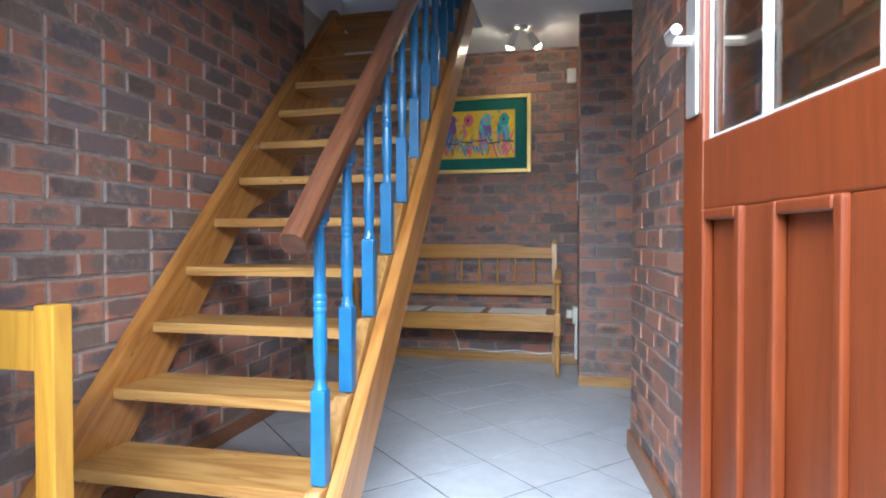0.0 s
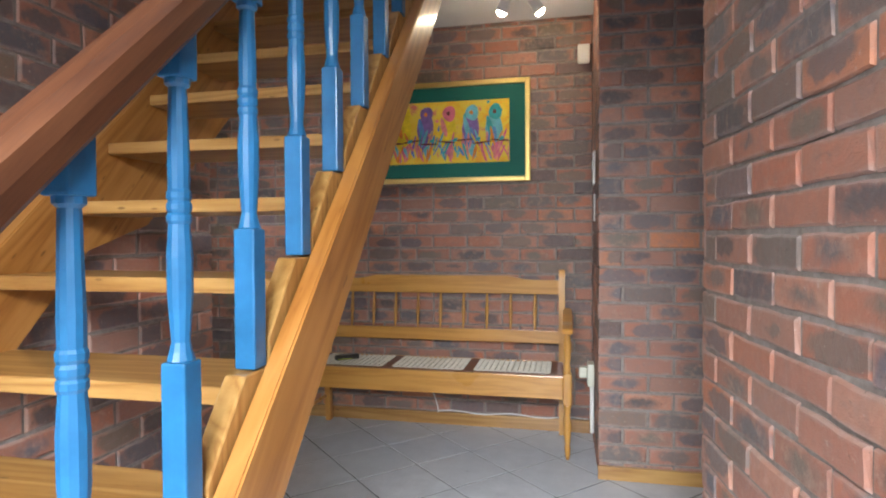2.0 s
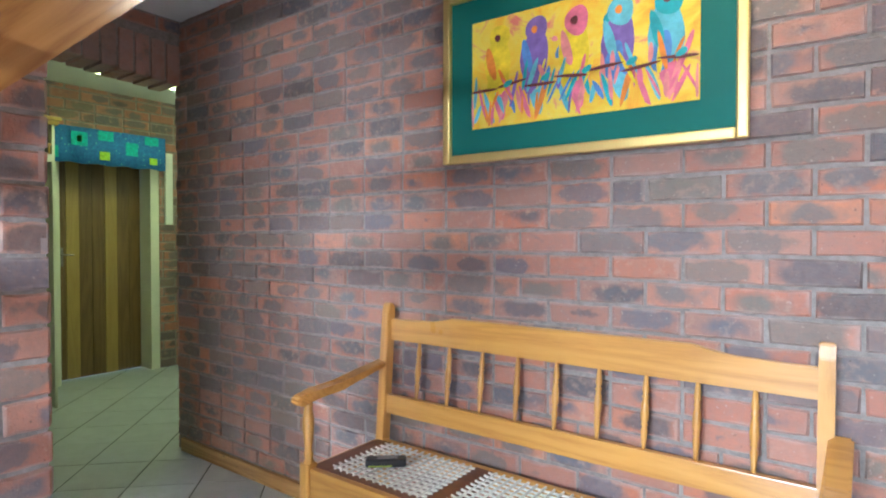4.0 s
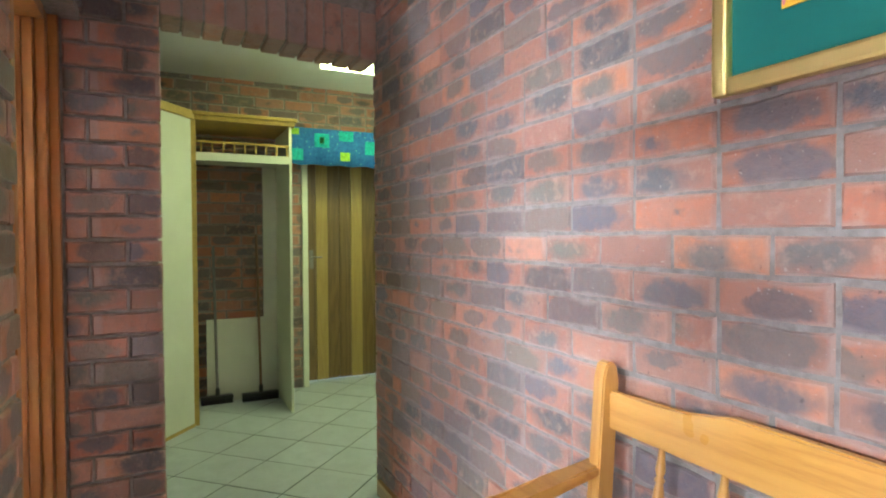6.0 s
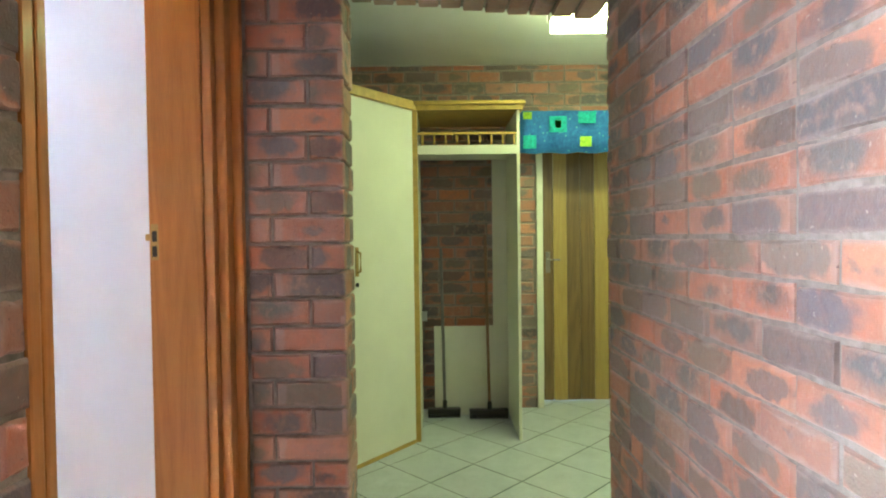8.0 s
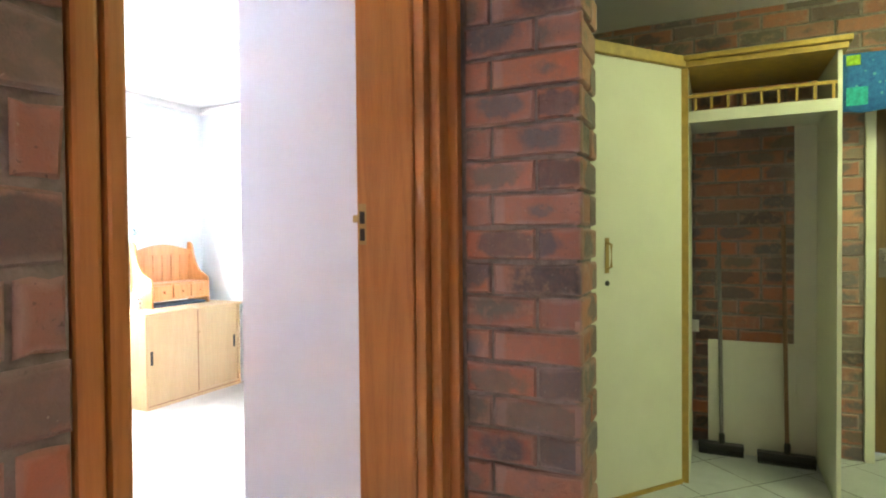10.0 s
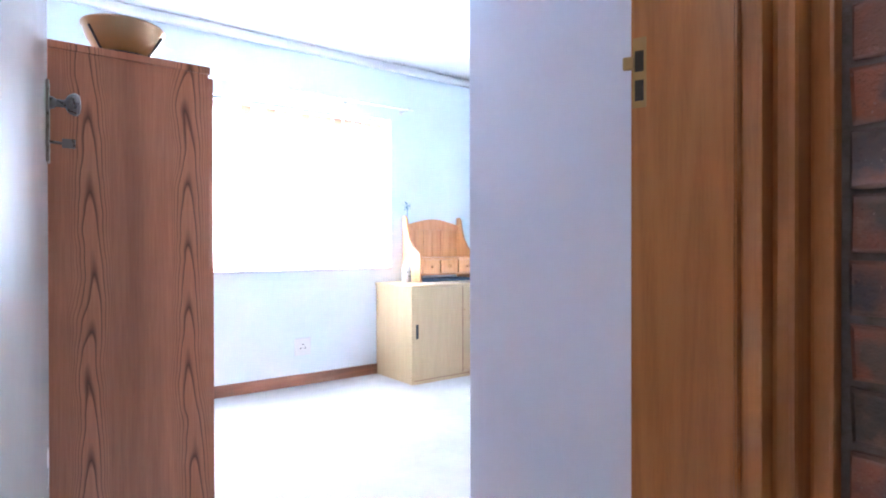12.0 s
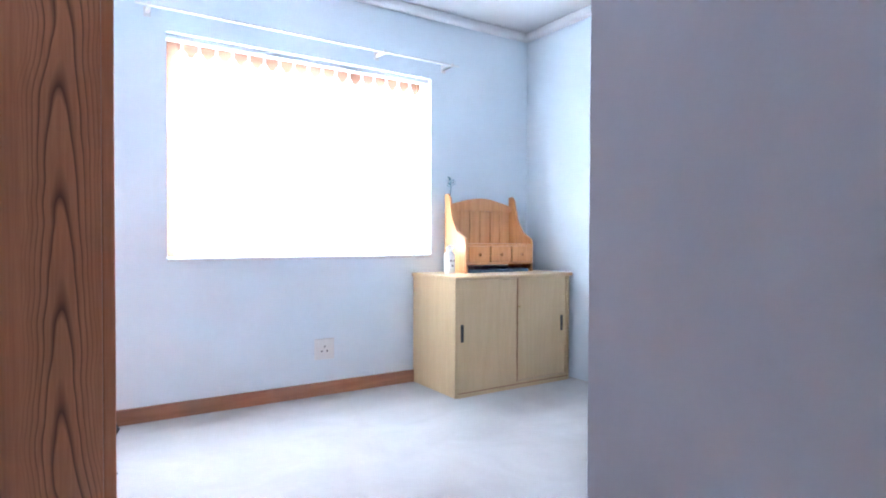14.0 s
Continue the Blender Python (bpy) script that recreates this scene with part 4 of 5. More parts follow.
prism(bm, [(WEST_X + 0.002, 2.972), (-2.268, 2.972), (-2.325, 3.118), (WEST_X + 0.002, 3.118)], 2.08, Matrix.Identity(4))
bmesh.ops.bevel(bm, geom=list(bm.edges), offset=0.003, segments=2, affect="EDGES")
part("jamb", bm, MERANTI, frame_b, "smooth varnished jamb lining")
bm = bmesh.new()
block(bm, WEST_X + 0.002, -2.338, 3.118, 3.150, 0.0, 2.09, 0.004)
block(bm, WEST_X + 0.002, -2.366, 3.150, 3.185, 0.0, 2.10, 0.010)
block(bm, WEST_X + 0.002, -2.415, 3.185, 3.218, 0.0, 2.11, 0.006)
part("architrave", bm, MERANTI, frame_b, "moulded architrave")
bm = bmesh.new()
block(bm, -1.395, -1.276, 2.966, 3.20, 0.0, 2.08, 0.003)
part("jamb", bm, MERANTI, frame_b, "smooth varnished jamb lining")
bm = bmesh.new()
block(bm, -1.354, -1.276, 3.20, 3.272, 0.0, 2.09, 0.004)
block(bm, -1.345, -1.320, 3.272, 3.284, 0.0, 2.09, 0.005)
block(bm, -1.310, -1.279, 3.272, 3.290, 0.0, 2.09, 0.006)
part("architrave", bm, MERANTI, frame_b, "moulded architrave")
part("head", cube(-2.325, -1.395, 2.966, 3.19, 2.04, 2.088, 0.003), MERANTI, frame_b)
jm = Matrix.Translation((-2.268, 2.972, 0.0)) @ Matrix.Rotation(math.atan2(0.153, -0.063), 4, "Z")
sp = part("strike_plate", cube(0.004, 0.026, -0.0022, -0.0004, 1.198, 1.313, 0.0005, jm), BRASS, frame_b, "worn brass strike plate")
part("latch_hole", cube(0.008, 0.022, -0.0032, -0.0024, 1.257, 1.291, 0, jm), BLACK, sp)
part("latch_hole", cube(0.008, 0.022, -0.0032, -0.0024, 1.209, 1.243, 0, jm), BLACK, sp)
part("keeper", cube(-0.010, 0.008, -0.013, -0.0024, 1.260, 1.281, 0.003, jm), BRASS, sp)

# off-white all over, also to keep brown bounce off the wall return
leaf = thing("bedroom_door", "glossy off-white bedroom door standing wide open into the room", "door", (-1.39, 2.95, 0.01))
lm = Matrix.Translation((-1.388, 2.948, 0.0)) @ Matrix.Rotation(radians(-5.6), 4, "Z")
part("leaf", cube(-0.038, 0.0, -0.86, 0.0, 0.012, 2.035, 0.003, lm), GLOSSWHITE, leaf)
bm = cube(-0.044, -0.0385, -0.83, -0.79, 1.14, 1.305, 0.003, lm)
turned(bm, [(0.014, 0), (0.012, 0.008), (0.008, 0.014), (0.008, 0.028), (0.018, 0.034), (0.023, 0.042), (0.023, 0.048), (0.018, 0.054), (0.006, 0.056)], lm @ Matrix.Translation((-0.042, -0.81, 1.262)) @ Matrix.Rotation(radians(-90), 4, "Y"), 18)
part("door_knob", bm, DULLCHROME, leaf, "dull chrome knob on a plate", smooth=False)
bm = tube(bmesh.new(), [lm @ Vector((-0.043, -0.81, 1.183)), lm @ Vector((-0.065, -0.81, 1.181))], 0.003)
block(bm, -0.088, -0.065, -0.812, -0.808, 1.172, 1.191, 0.001, lm)
part("key", bm, DULLCHROME, leaf, "small key in the lock")

# ---------------- wardrobe ----------------
ward = thing("wardrobe", "low dark-grained veneered wardrobe beside the bedroom door", "wardrobe", (-1.69, 1.3, 0.008))
QX, QY, QZ = -1.886, 1.886, 1.447
part("side_panel", cube(QX, -1.335, QY - 0.02, QY, 0.008, QZ, 0.002), WARDROBE, ward, "side panel with bold cathedral grain")
part("side_panel", cube(QX, -1.335, 0.66, 0.68, 0.008, QZ, 0.002), WARDROBE, ward)
part("top", cube(QX - 0.005, -1.335, 0.66, QY + 0.002, QZ + 0.0005, QZ + 0.02, 0.002), WARDROBE, ward)
part("back", cube(-1.35, -1.336, 0.68, QY - 0.02, 0.008, QZ), WARDROBE, ward)
for y0, y1, hy, z in ((0.682, 1.218, 1.167, 0.255), (1.222, QY - 0.022, 1.27, 0.405)):
    d = part("wardrobe_door", cube(QX - 0.019, QX - 0.001, y0, y1, 0.10, QZ - 0.005, 0.002), WARDROBE, ward)
    bm = bmesh.new()
    tube(bm, [(QX - 0.019, hy, z), (QX - 0.044, hy, z + 0.006), (QX - 0.054, hy, z + 0.024), (QX - 0.044, hy, z + 0.044), (QX - 0.019, hy, z + 0.050)], 0.006)
    part("handle", bm, BLACK, d, "small dark bow handle")
part("plinth", cube(QX + 0.02, QX + 0.04, 0.68, QY - 0.02, 0.008, 0.098), WARDROBE, ward)

BWX, BWY, BWZ = -1.70, 1.74, 1.468
bowl = thing("bowl", "bronze metal bowl on a small wire stand on the wardrobe", "bowl", (BWX, BWY, BWZ))
bm = bmesh.new()
turned(bm, [(0.02, 0.016), (0.045, 0.020), (0.072, 0.040), (0.090, 0.070), (0.100, 0.100), (0.104, 0.104), (0.104, 0.108), (0.098, 0.106), (0.086, 0.072), (0.068, 0.044), (0.042, 0.025), (0.0, 0.020)], Matrix.Translation((BWX, BWY, BWZ)), 32, caps=False)
part("dish", bm, BRONZE, bowl, "beaten bronze dish", smooth=True)
bm = bmesh.new()
ring = [(BWX + 0.062 * math.cos(radians(a)), BWY + 0.062 * math.sin(radians(a)), BWZ + 0.026) for a in range(0, 361, 20)]
tube(bm, ring, 0.0035, 6)
for a in (30, 150, 270):
    c, s = math.cos(radians(a)), math.sin(radians(a))
    tube(bm, [(BWX + 0.075 * c, BWY + 0.075 * s, BWZ + 0.003), (BWX + 0.062 * c, BWY + 0.062 * s, BWZ + 0.026), (BWX + 0.102 * c, BWY + 0.102 * s, BWZ + 0.085)], 0.0035)
part("stand", bm, BLACK, bowl, "dark wire stand")

# ---------------- cabinet and hutch ----------------
CX0, CX1, CY0, CY1, CZ = -4.55, -3.658, -0.222, 0.262, 0.70
cab = thing("cabinet", "pale oak cabinet with two sliding doors", "cabinet", (-4.1, 0.05, 0.008))
part("side", cube(CX1 - 0.018, CX1, CY0, CY1 - 0.006, 0.008, CZ - 0.022, 0.001), CABWOOD, cab)
part("side", cube(CX0, CX0 + 0.018, CY0, CY1 - 0.006, 0.008, CZ - 0.022, 0.001), CABWOOD, cab)
part("top", cube(CX0 - 0.01, CX1 + 0.01, CY0, CY1 + 0.012, CZ - 0.022, CZ, 0.005), CABWOOD, cab)
part("bottom", cube(CX0 + 0.018, CX1 - 0.018, CY0, CY1 - 0.008, 0.03, 0.048), CABWOOD, cab)
part("plinth", cube(CX0 + 0.018, CX1 - 0.018, CY1 - 0.012, CY1, 0.008, 0.03), CABWOOD, cab)
part("back", cube(CX0 + 0.018, CX1 - 0.018, CY0, CY0 + 0.006, 0.048, CZ - 0.022), CABWOOD, cab)
mid = (CX0 + CX1) / 2
for x0, x1, y, hx in ((mid - 0.004, CX1 - 0.019, CY1 - 0.018, CX1 - 0.045), (CX0 + 0.019, mid + 0.016, CY1 - 0.040, CX0 + 0.05)):
    d = part("sliding_door", cube(x0, x1, y, y + 0.014, 0.049, CZ - 0.024, 0.001), CABWOOD, cab)
    part("finger_pull", cube(hx - 0.011, hx + 0.011, y + 0.0145, y + 0.0165, 0.325, 0.425, 0.0008), BLACK, d, "dark oval finger pull")
# brown door edge; its dark colour also stands in for the gap's shadow
part("door_edge", cube(mid - 0.010, mid - 0.0042, CY1 - 0.0255, CY1 - 0.002, 0.049, CZ - 0.024, 0.001), SKIRT, cab, "brown edging strip that also draws the shadow between the sliding doors")
part("track", cube(CX0 + 0.019, CX1 - 0.019, CY1 - 0.004, CY1 - 0.001, 0.0305, 0.036, 0.001), SKIRT, cab, "dark lower door track")
bm = bmesh.new()
turned(bm, [(0.007, 0), (0.007, 0.003)], Matrix.Translation((mid - 0.04, CY1 - 0.026, 0.50)) @ Matrix.Rotation(radians(-90), 4, "X"), 12)
part("lock", bm, BRASS, cab, "small brass lock")

hut = thing("desk_hutch", "orange pine shelf hutch with scalloped sides and three small drawers", "hutch", (-4.16, -0.1, CZ))
HX0, HX1, HY0, HY1, HT = -4.43, -3.88, -0.20, 0.04, 1.18
pts = [(HY1, 0), (HY0, 0), (HY0, 0.50), (HY0 + 0.03, 0.505), (HY0 + 0.055, 0.48), (HY0 + 0.065, 0.42), (HY0 + 0.09, 0.33), (HY0 + 0.14, 0.26), (HY1 - 0.01, 0.215), (HY1, 0.18)]
for x in (HX0, HX1 - 0.018):
    bm = bmesh.new()
    prism(bm, [(a, b + CZ + 0.001) for a, b in pts], 0.018, Matrix(((0, 0, 1, x), (1, 0, 0, 0), (0, 1, 0, 0), (0, 0, 0, 1))))
    bmesh.ops.bevel(bm, geom=list(bm.edges), offset=0.002, segments=1, affect="EDGES")
    part("side", bm, HUTWOOD, hut, "scalloped side")
for i in range(6):
    a = HX0 + 0.02 + (HX1 - HX0 - 0.04) * i / 6
    b = HX0 + 0.02 + (HX1 - HX0 - 0.04) * (i + 1) / 6
    part("back_slat", cube(a + 0.002, b - 0.002, HY0 + 0.002, HY0 + 0.014, CZ + 0.05, CZ + 0.425, 0.002), HUTWOOD, hut)
bm = bmesh.new()
n = 14
top = [(HX0 + 0.02 + (HX1 - HX0 - 0.04) * i / n, CZ + 0.44 + 0.045 * math.sin(math.pi * i / n) ** 1.3) for i in range(n + 1)]
prism(bm, [(HX0 + 0.02, CZ + 0.40), (HX1 - 0.02, CZ + 0.40)] + list(reversed(top)), 0.016, Matrix(((1, 0, 0, 0), (0, 0, 1, HY0 + 0.016), (0, 1, 0, 0), (0, 0, 0, 1))))
part("crest", bm, HUTWOOD, hut, "arched crest rail")
part("shelf", cube(HX0 + 0.018, HX1 - 0.018, HY0 + 0.015, HY1 - 0.004, CZ + 0.170, CZ + 0.184, 0.001), HUTWOOD, hut)
part("shelf", cube(HX0 + 0.018, HX1 - 0.018, HY0 + 0.015, HY1 - 0.004, CZ + 0.050, CZ + 0.064, 0.001), HUTWOOD, hut)
w = (HX1 - HX0 - 0.036) / 3
for i in range(3):
    a = HX0 + 0.018 + w * i
    d = part("drawer", cube(a + 0.005, a + w - 0.005, HY0 + 0.03, HY1 + 0.004, CZ + 0.066, CZ + 0.168, 0.003), HUTWOOD, hut)
    bm = bmesh.new()
    turned(bm, [(0.006, 0), (0.006, 0.008), (0.011, 0.014), (0.009, 0.022), (0.002, 0.024)], Matrix.Translation((a + w / 2, HY1 + 0.004, CZ + 0.115)) @ Matrix.Rotation(radians(-90), 4, "X"), 12)
    part("drawer_knob", bm, HUTWOOD, d, "small turned wooden knob", smooth=True)
GREYBLUE = make_paint("blue_grey_cloth", (0.10, 0.16, 0.26), 0.8, 0.2, 40, 0.3)
book = thing("folded_cloth", "dark blue folded cloth under the hutch shelf", "cloth", (-4.15, -0.02, CZ))
part("cloth", cube(-4.40, -3.92, -0.13, 0.03, CZ + 0.001, CZ + 0.022, 0.007), GREYBLUE, book)

jar = thing("ceramic_jar", "small white ceramic jar with a pierced side on the cabinet", "jar", (-3.80, -0.02, CZ))
bm = bmesh.new()
turned(bm, [(0.030, 0.0), (0.034, 0.01), (0.034, 0.11), (0.028, 0.125), (0.018, 0.13), (0.018, 0.145), (0.024, 0.155), (0.010, 0.17), (0.003, 0.175)], Matrix.Translation((-3.80, -0.02, CZ + 0.001)), 18)
part("body", bm, PLASTIC, jar, smooth=True)
for a in (70, 110, 90):
    bm = bmesh.new()
    z = CZ + (0.05 if a == 90 else 0.08)
    dvec = Vector((math.cos(radians(a)), math.sin(radians(a)), 0))
    p0 = Vector((-3.80, -0.02, z)) + dvec * 0.0335
    tube(bm, [p0, p0 + dvec * 0.002], 0.006, 8)
    part("hole", bm, BLACK, jar, "dark round hole")

sprig = thing("artificial_sprig", "small blue-green artificial sprig clipped to the hutch corner", "ornament", (-3.90, -0.16, 1.2))
TEALLEAF = make_paint("teal_leaf", (0.08, 0.26, 0.32), 0.5, 0.2, 60, 0.1)
bm = bmesh.new()
tube(bm, [(-3.90, -0.165, 1.195), (-3.895, -0.15, 1.25), (-3.885, -0.14, 1.29)], 0.003, 6)
part("stem", bm, TEALLEAF, sprig)
for i in range(9):
    a, e = i * 2.4, 0.3 + 0.1 * (i % 3)
    lm = Matrix.Translation((-3.892 + 0.004 * (i % 2), -0.147, 1.245 + 0.006 * i)) @ Matrix.Rotation(a, 4, "Z") @ Matrix.Rotation(-e, 4, "Y")
    bm = bmesh.new()
    prism(bm, [(0, 0), (0.012, 0.008), (0.028, 0.007), (0.038, 0), (0.028, -0.007), (0.012, -0.008)], 0.0012, lm)
    part("leaf", bm, TEALLEAF, sprig)

# ---------------- window ----------------
win = thing("window_1", "wide timber casement window glaring with daylight", "window", (-3.03, -0.3, WZ0), kind="structure")
fy0, fy1 = BED_S - 0.16, BED_S - 0.10
for q in ((WX0, WX0 + 0.05, WZ0, WZ1), (WX1 - 0.07, WX1, WZ0, WZ1), (WX0 + 0.05, WX1 - 0.07, WZ0, WZ0 + 0.05), (WX0 + 0.05, WX1 - 0.07, WZ1 - 0.088, WZ1)):
    part("window_frame", cube(q[0], q[1], fy0, fy1, q[2], q[3], 0.004), SKIRT, win)
for x in (WX0 + 0.46, WX1 - 0.50):
    part("mullion", cube(x - 0.025, x + 0.025, fy0 + 0.001, fy1 - 0.001, WZ0 + 0.05, WZ1 - 0.05, 0.004), SKIRT, win)
edges = [WX0 + 0.05, WX0 + 0.435, WX0 + 0.485, WX1 - 0.525, WX1 - 0.475, WX1 - 0.05]
for a, b in ((edges[0], edges[1]), (edges[2], edges[3]), (edges[4], edges[5])):
    p = part("pane", cube(a, b, fy0 + 0.028, fy0 + 0.032, WZ0 + 0.05, WZ1 - 0.05), GLASS, win)
    p.visible_shadow = False
part("window_sill", cube(WX0, WX1, BED_S - 0.10, BED_S + 0.012, WZ0 - 0.001, WZ0 + 0.018, 0.005), WHITE, win)
for i in range(5):
    bm = cube(WX1 - 0.006, WX1 - 0.0005, fy1 + 0.02, fy1 + 0.035, WZ0 + 0.15 + 0.2 * i, WZ0 + 0.17 + 0.2 * i, 0.002)
    part("hinge", bm, BRASS, win)

blind = thing("blind_rail", "slim white window blind headrail", "blind", (-3.03, BED_S, WZ1))
part("headrail", cube(WX0 + 0.002, WX1 - 0.002, BED_S - 0.075, BED_S - 0.03, WZ1 - 0.026, WZ1 - 0.001, 0.004), PELMETWHITE, blind)

SLAT = make_slat()
ns = 18
for i in range(ns):
    x = WX0 + 0.045 + (WX1 - WX0 - 0.125) * i / (ns - 1)
    sm = Matrix.Translation((x, BED_S + 0.018 - 0.07, 0)) @ Matrix.Rotation(radians(18), 4, "Z")
    bm = bmesh.new()
    prism(bm, [(-0.044, WZ0 + 0.03), (0.044, WZ0 + 0.03), (0.044, WZ1 - 0.115), (0.014, WZ1 - 0.07), (-0.014, WZ1 - 0.07), (-0.044, WZ1 - 0.115)], 0.0008, sm @ Matrix(((1, 0, 0, 0), (0, 0, -1, 0), (0, 1, 0, 0), (0, 0, 0, 1))))
    s = part("slat", bm, SLAT, blind, "translucent white vertical slat")
    part("carrier", cube(x - 0.006, x + 0.006, BED_S - 0.056, BED_S - 0.048, WZ1 - 0.072, WZ1 - 0.026), PELMETWHITE, blind)

rod = thing("curtain_rod", "thin white curtain rod on brackets above the window", "curtain rod", (-3.03, -0.1, 2.01))
bm = bmesh.new()
tube(bm, [(-3.93, -0.12, 2.015), (-2.10, -0.12, 2.015)], 0.007)
part("rod", bm, PELMETWHITE, rod)
for x in (-3.88, -3.40, -2.16):
    bm = bmesh.new()
    block(bm, x - 0.008, x + 0.008, BED_S, -0.11, 2.006, 2.024, 0.002)
    block(bm, x - 0.016, x + 0.016, BED_S, BED_S + 0.005, 1.99, 2.04, 0.002)
    part("bracket", bm, CHROME, rod)
hookb = thing("wall_hook", "small dark wall hook beside the window", "hook", (-1.93, BED_S, 1.95))
bm = bmesh.new()
tube(bm, [(-1.97, BED_S, 1.87), (-1.97, BED_S + 0.03, 1.87), (-1.97, BED_S + 0.035, 1.885)], 0.004)
part("hook", bm, CHROME, hookb)

psock = thing("power_socket", "square white three-pin wall socket above the skirting", "socket", (-3.066, BED_S, 0.275))
pl = part("plate", cube(-3.125, -3.007, BED_S + 0.0005, BED_S + 0.010, 0.215, 0.335, 0.004), PLASTIC, psock)
for dx, dz in ((0, 0.018), (-0.016, -0.008), (0.016, -0.008)):
    bm = bmesh.new()
    turned(bm, [(0.005, 0), (0.005, 0.0012)], Matrix.Translation((-3.066 + dx, BED_S + 0.0102, 0.272 + dz)) @ Matrix.Rotation(radians(-90), 4, "X"), 10)
    part("pin_hole", bm, BLACK, pl)
part("rocker", cube(-3.045, -3.03, BED_S + 0.0105, BED_S + 0.014, 0.30, 0.322, 0.001), PLASTIC, pl)

# ---------------- passage hall ----------------
bm = bmesh.new()
block(bm, HALL_W - 0.3, HALL_W - mortar_in, 2.6, 4.62, -0.1, 2.7)
block(bm, HALL_W - 0.3, HALL_W - mortar_in, 5.42, 6.2, -0.1, 2.7)
block(bm, HALL_W - 0.3, HALL_W - mortar_in, 4.62, 5.42, 2.02, 2.7)
wall_hall = structure("wall_hall_west", bm, MORTAR, "face brick wall of the passage", "wall")
structure("wall_hall_north", cube(-5.0, WEST_X - 0.04, 6.0, 6.2, -0.1, 2.7), PLASTER, "plain wall closing the passage", "wall")
structure("wall_hall_east", cube(WEST_X - 0.06, WEST_X + 0.1, BENCH_Y + 0.22, 6.0, -0.1, 2.7), PLASTER, "plain passage wall behind the bench wall", "wall")
structure("wall_hall_south", cube(-4.7, WEST_X - 0.22, 2.61, 2.7, -0.1, 2.7), PLASTER, "plain passage end wall", "wall")

lamp = thing("fluorescent_light", "rectangular fluorescent ceiling light, lit", "ceiling light", (-3.45, 5.15, HALL_CEIL))
TUBE = make_glow("lit_fluorescent_diffuser", (0.86, 1.0, 0.42), 6.0)
part("tray", cube(-3.60, -3.30, 4.50, 5.78, HALL_CEIL - 0.085, HALL_CEIL - 0.001, 0.004), PLASTIC, lamp)
part("diffuser", cube(-3.59, -3.31, 4.51, 5.77, HALL_CEIL - 0.14, HALL_CEIL - 0.0855, 0.01), TUBE, lamp, "glowing diffuser")

# tall open broom cupboard with an angled door unit beside it
UX, UY0, UY1, UH = -3.955, 3.75, 4.392, 2.03
unit = thing("broom_cupboard", "tall cream open-fronted broom cupboard with ochre cornice", "cupboard", (-4.2, 4.1, 0.0))
part("side_panel", cube(HALL_W + 0.12, UX, UY1 - 0.018, UY1, 0.0, UH, 0.001), CREAM, unit)
part("side_panel", cube(HALL_W + 0.12, UX - 0.02, UY0, UY0 + 0.018, 0.0, UH, 0.001), CREAM, unit)
part("shelf", cube(HALL_W + 0.12, UX - 0.01, UY0 + 0.018, UY1 - 0.018, 1.80, 1.818, 0.001), CREAM, unit)
part("front_edge", cube(UX - 0.012, UX, UY0 + 0.018, UY1 - 0.018, 1.765, 1.82, 0.001), CREAM, unit)
part("back_batten", cube(HALL_W + 0.10, HALL_W + 0.118, UY1 - 0.12, UY1 - 0.018, 0.0, 1.80, 0.001), CREAM, unit)
rail_g = part("gallery_rail", cube(UX - 0.014, UX - 0.002, UY0 + 0.018, UY1 - 0.018, 1.885, 1.90, 0.002), TRIMOAK, unit, "ochre gallery rail")
for i in range(9):
    y = UY0 + 0.05 + 0.07 * i
    part("gallery_peg", cube(UX - 0.013, UX - 0.003, y - 0.006, y + 0.006, 1.822, 1.885, 0.002), TRIMOAK, rail_g)
bm = bmesh.new()
block(bm, HALL_W + 0.12, UX + 0.02, UY0 - 0.01, UY1 + 0.02, UH, UH + 0.03, 0.004)
block(bm, HALL_W + 0.12, UX + 0.035, UY0 - 0.01, UY1 + 0.035, UH + 0.03, UH + 0.055, 0.006)
part("cornice", bm, TRIMOAK, unit, "ochre cornice moulding")
part("edge_strip", cube(UX - 0.004, UX + 0.004, UY0 - 0.015, UY0 + 0.018, 0.0, UH, 0.001), TRIMOAK, unit, "ochre edge strip")

p0, p1 = Vector((UX + 0.012, UY0 - 0.012, 0)), Vector((-3.55, 3.43, 0))
dl = (p1 - p0).length
am = Matrix.Translation(p0) @ Matrix.Rotation(math.atan2(p1.y - p0.y, p1.x - p0.x), 4, "Z")
angled = thing("angled_cupboard", "tall cream cupboard with an angled door and ochre cornice", "cupboard", (-3.8, 3.5, 0.0))
part("cupboard_door", cube(0.0, dl + 0.15, -0.018, 0.0, 0.02, UH, 0.002, am), CREAM, angled)
part("cornice", block(bmesh.new(), -0.01, dl + 0.15, -0.03, 0.022, UH, UH + 0.055, 0.006, am), TRIMOAK, angled, "ochre cornice moulding")
part("body", cube(0.0, dl + 0.15, -0.25, -0.019, 0.0, UH, 0.002, am), CREAM, angled)
part("plinth_strip", cube(0.0, dl + 0.15, 0.0005, 0.006, 0.0, 0.022, 0.001, am), TRIMOAK, angled, "ochre edging strip")
bm = bmesh.new()
hx = dl - 0.02
tube(bm, [am @ Vector((hx, 0.0, 1.07)), am @ Vector((hx, 0.03, 1.08)), am @ Vector((hx, 0.03, 1.18)), am @ Vector((hx, 0.0, 1.19))], 0.006)
block(bm, hx - 0.012, hx + 0.012, 0.0005, 0.004, 1.05, 1.21, 0.001, am)
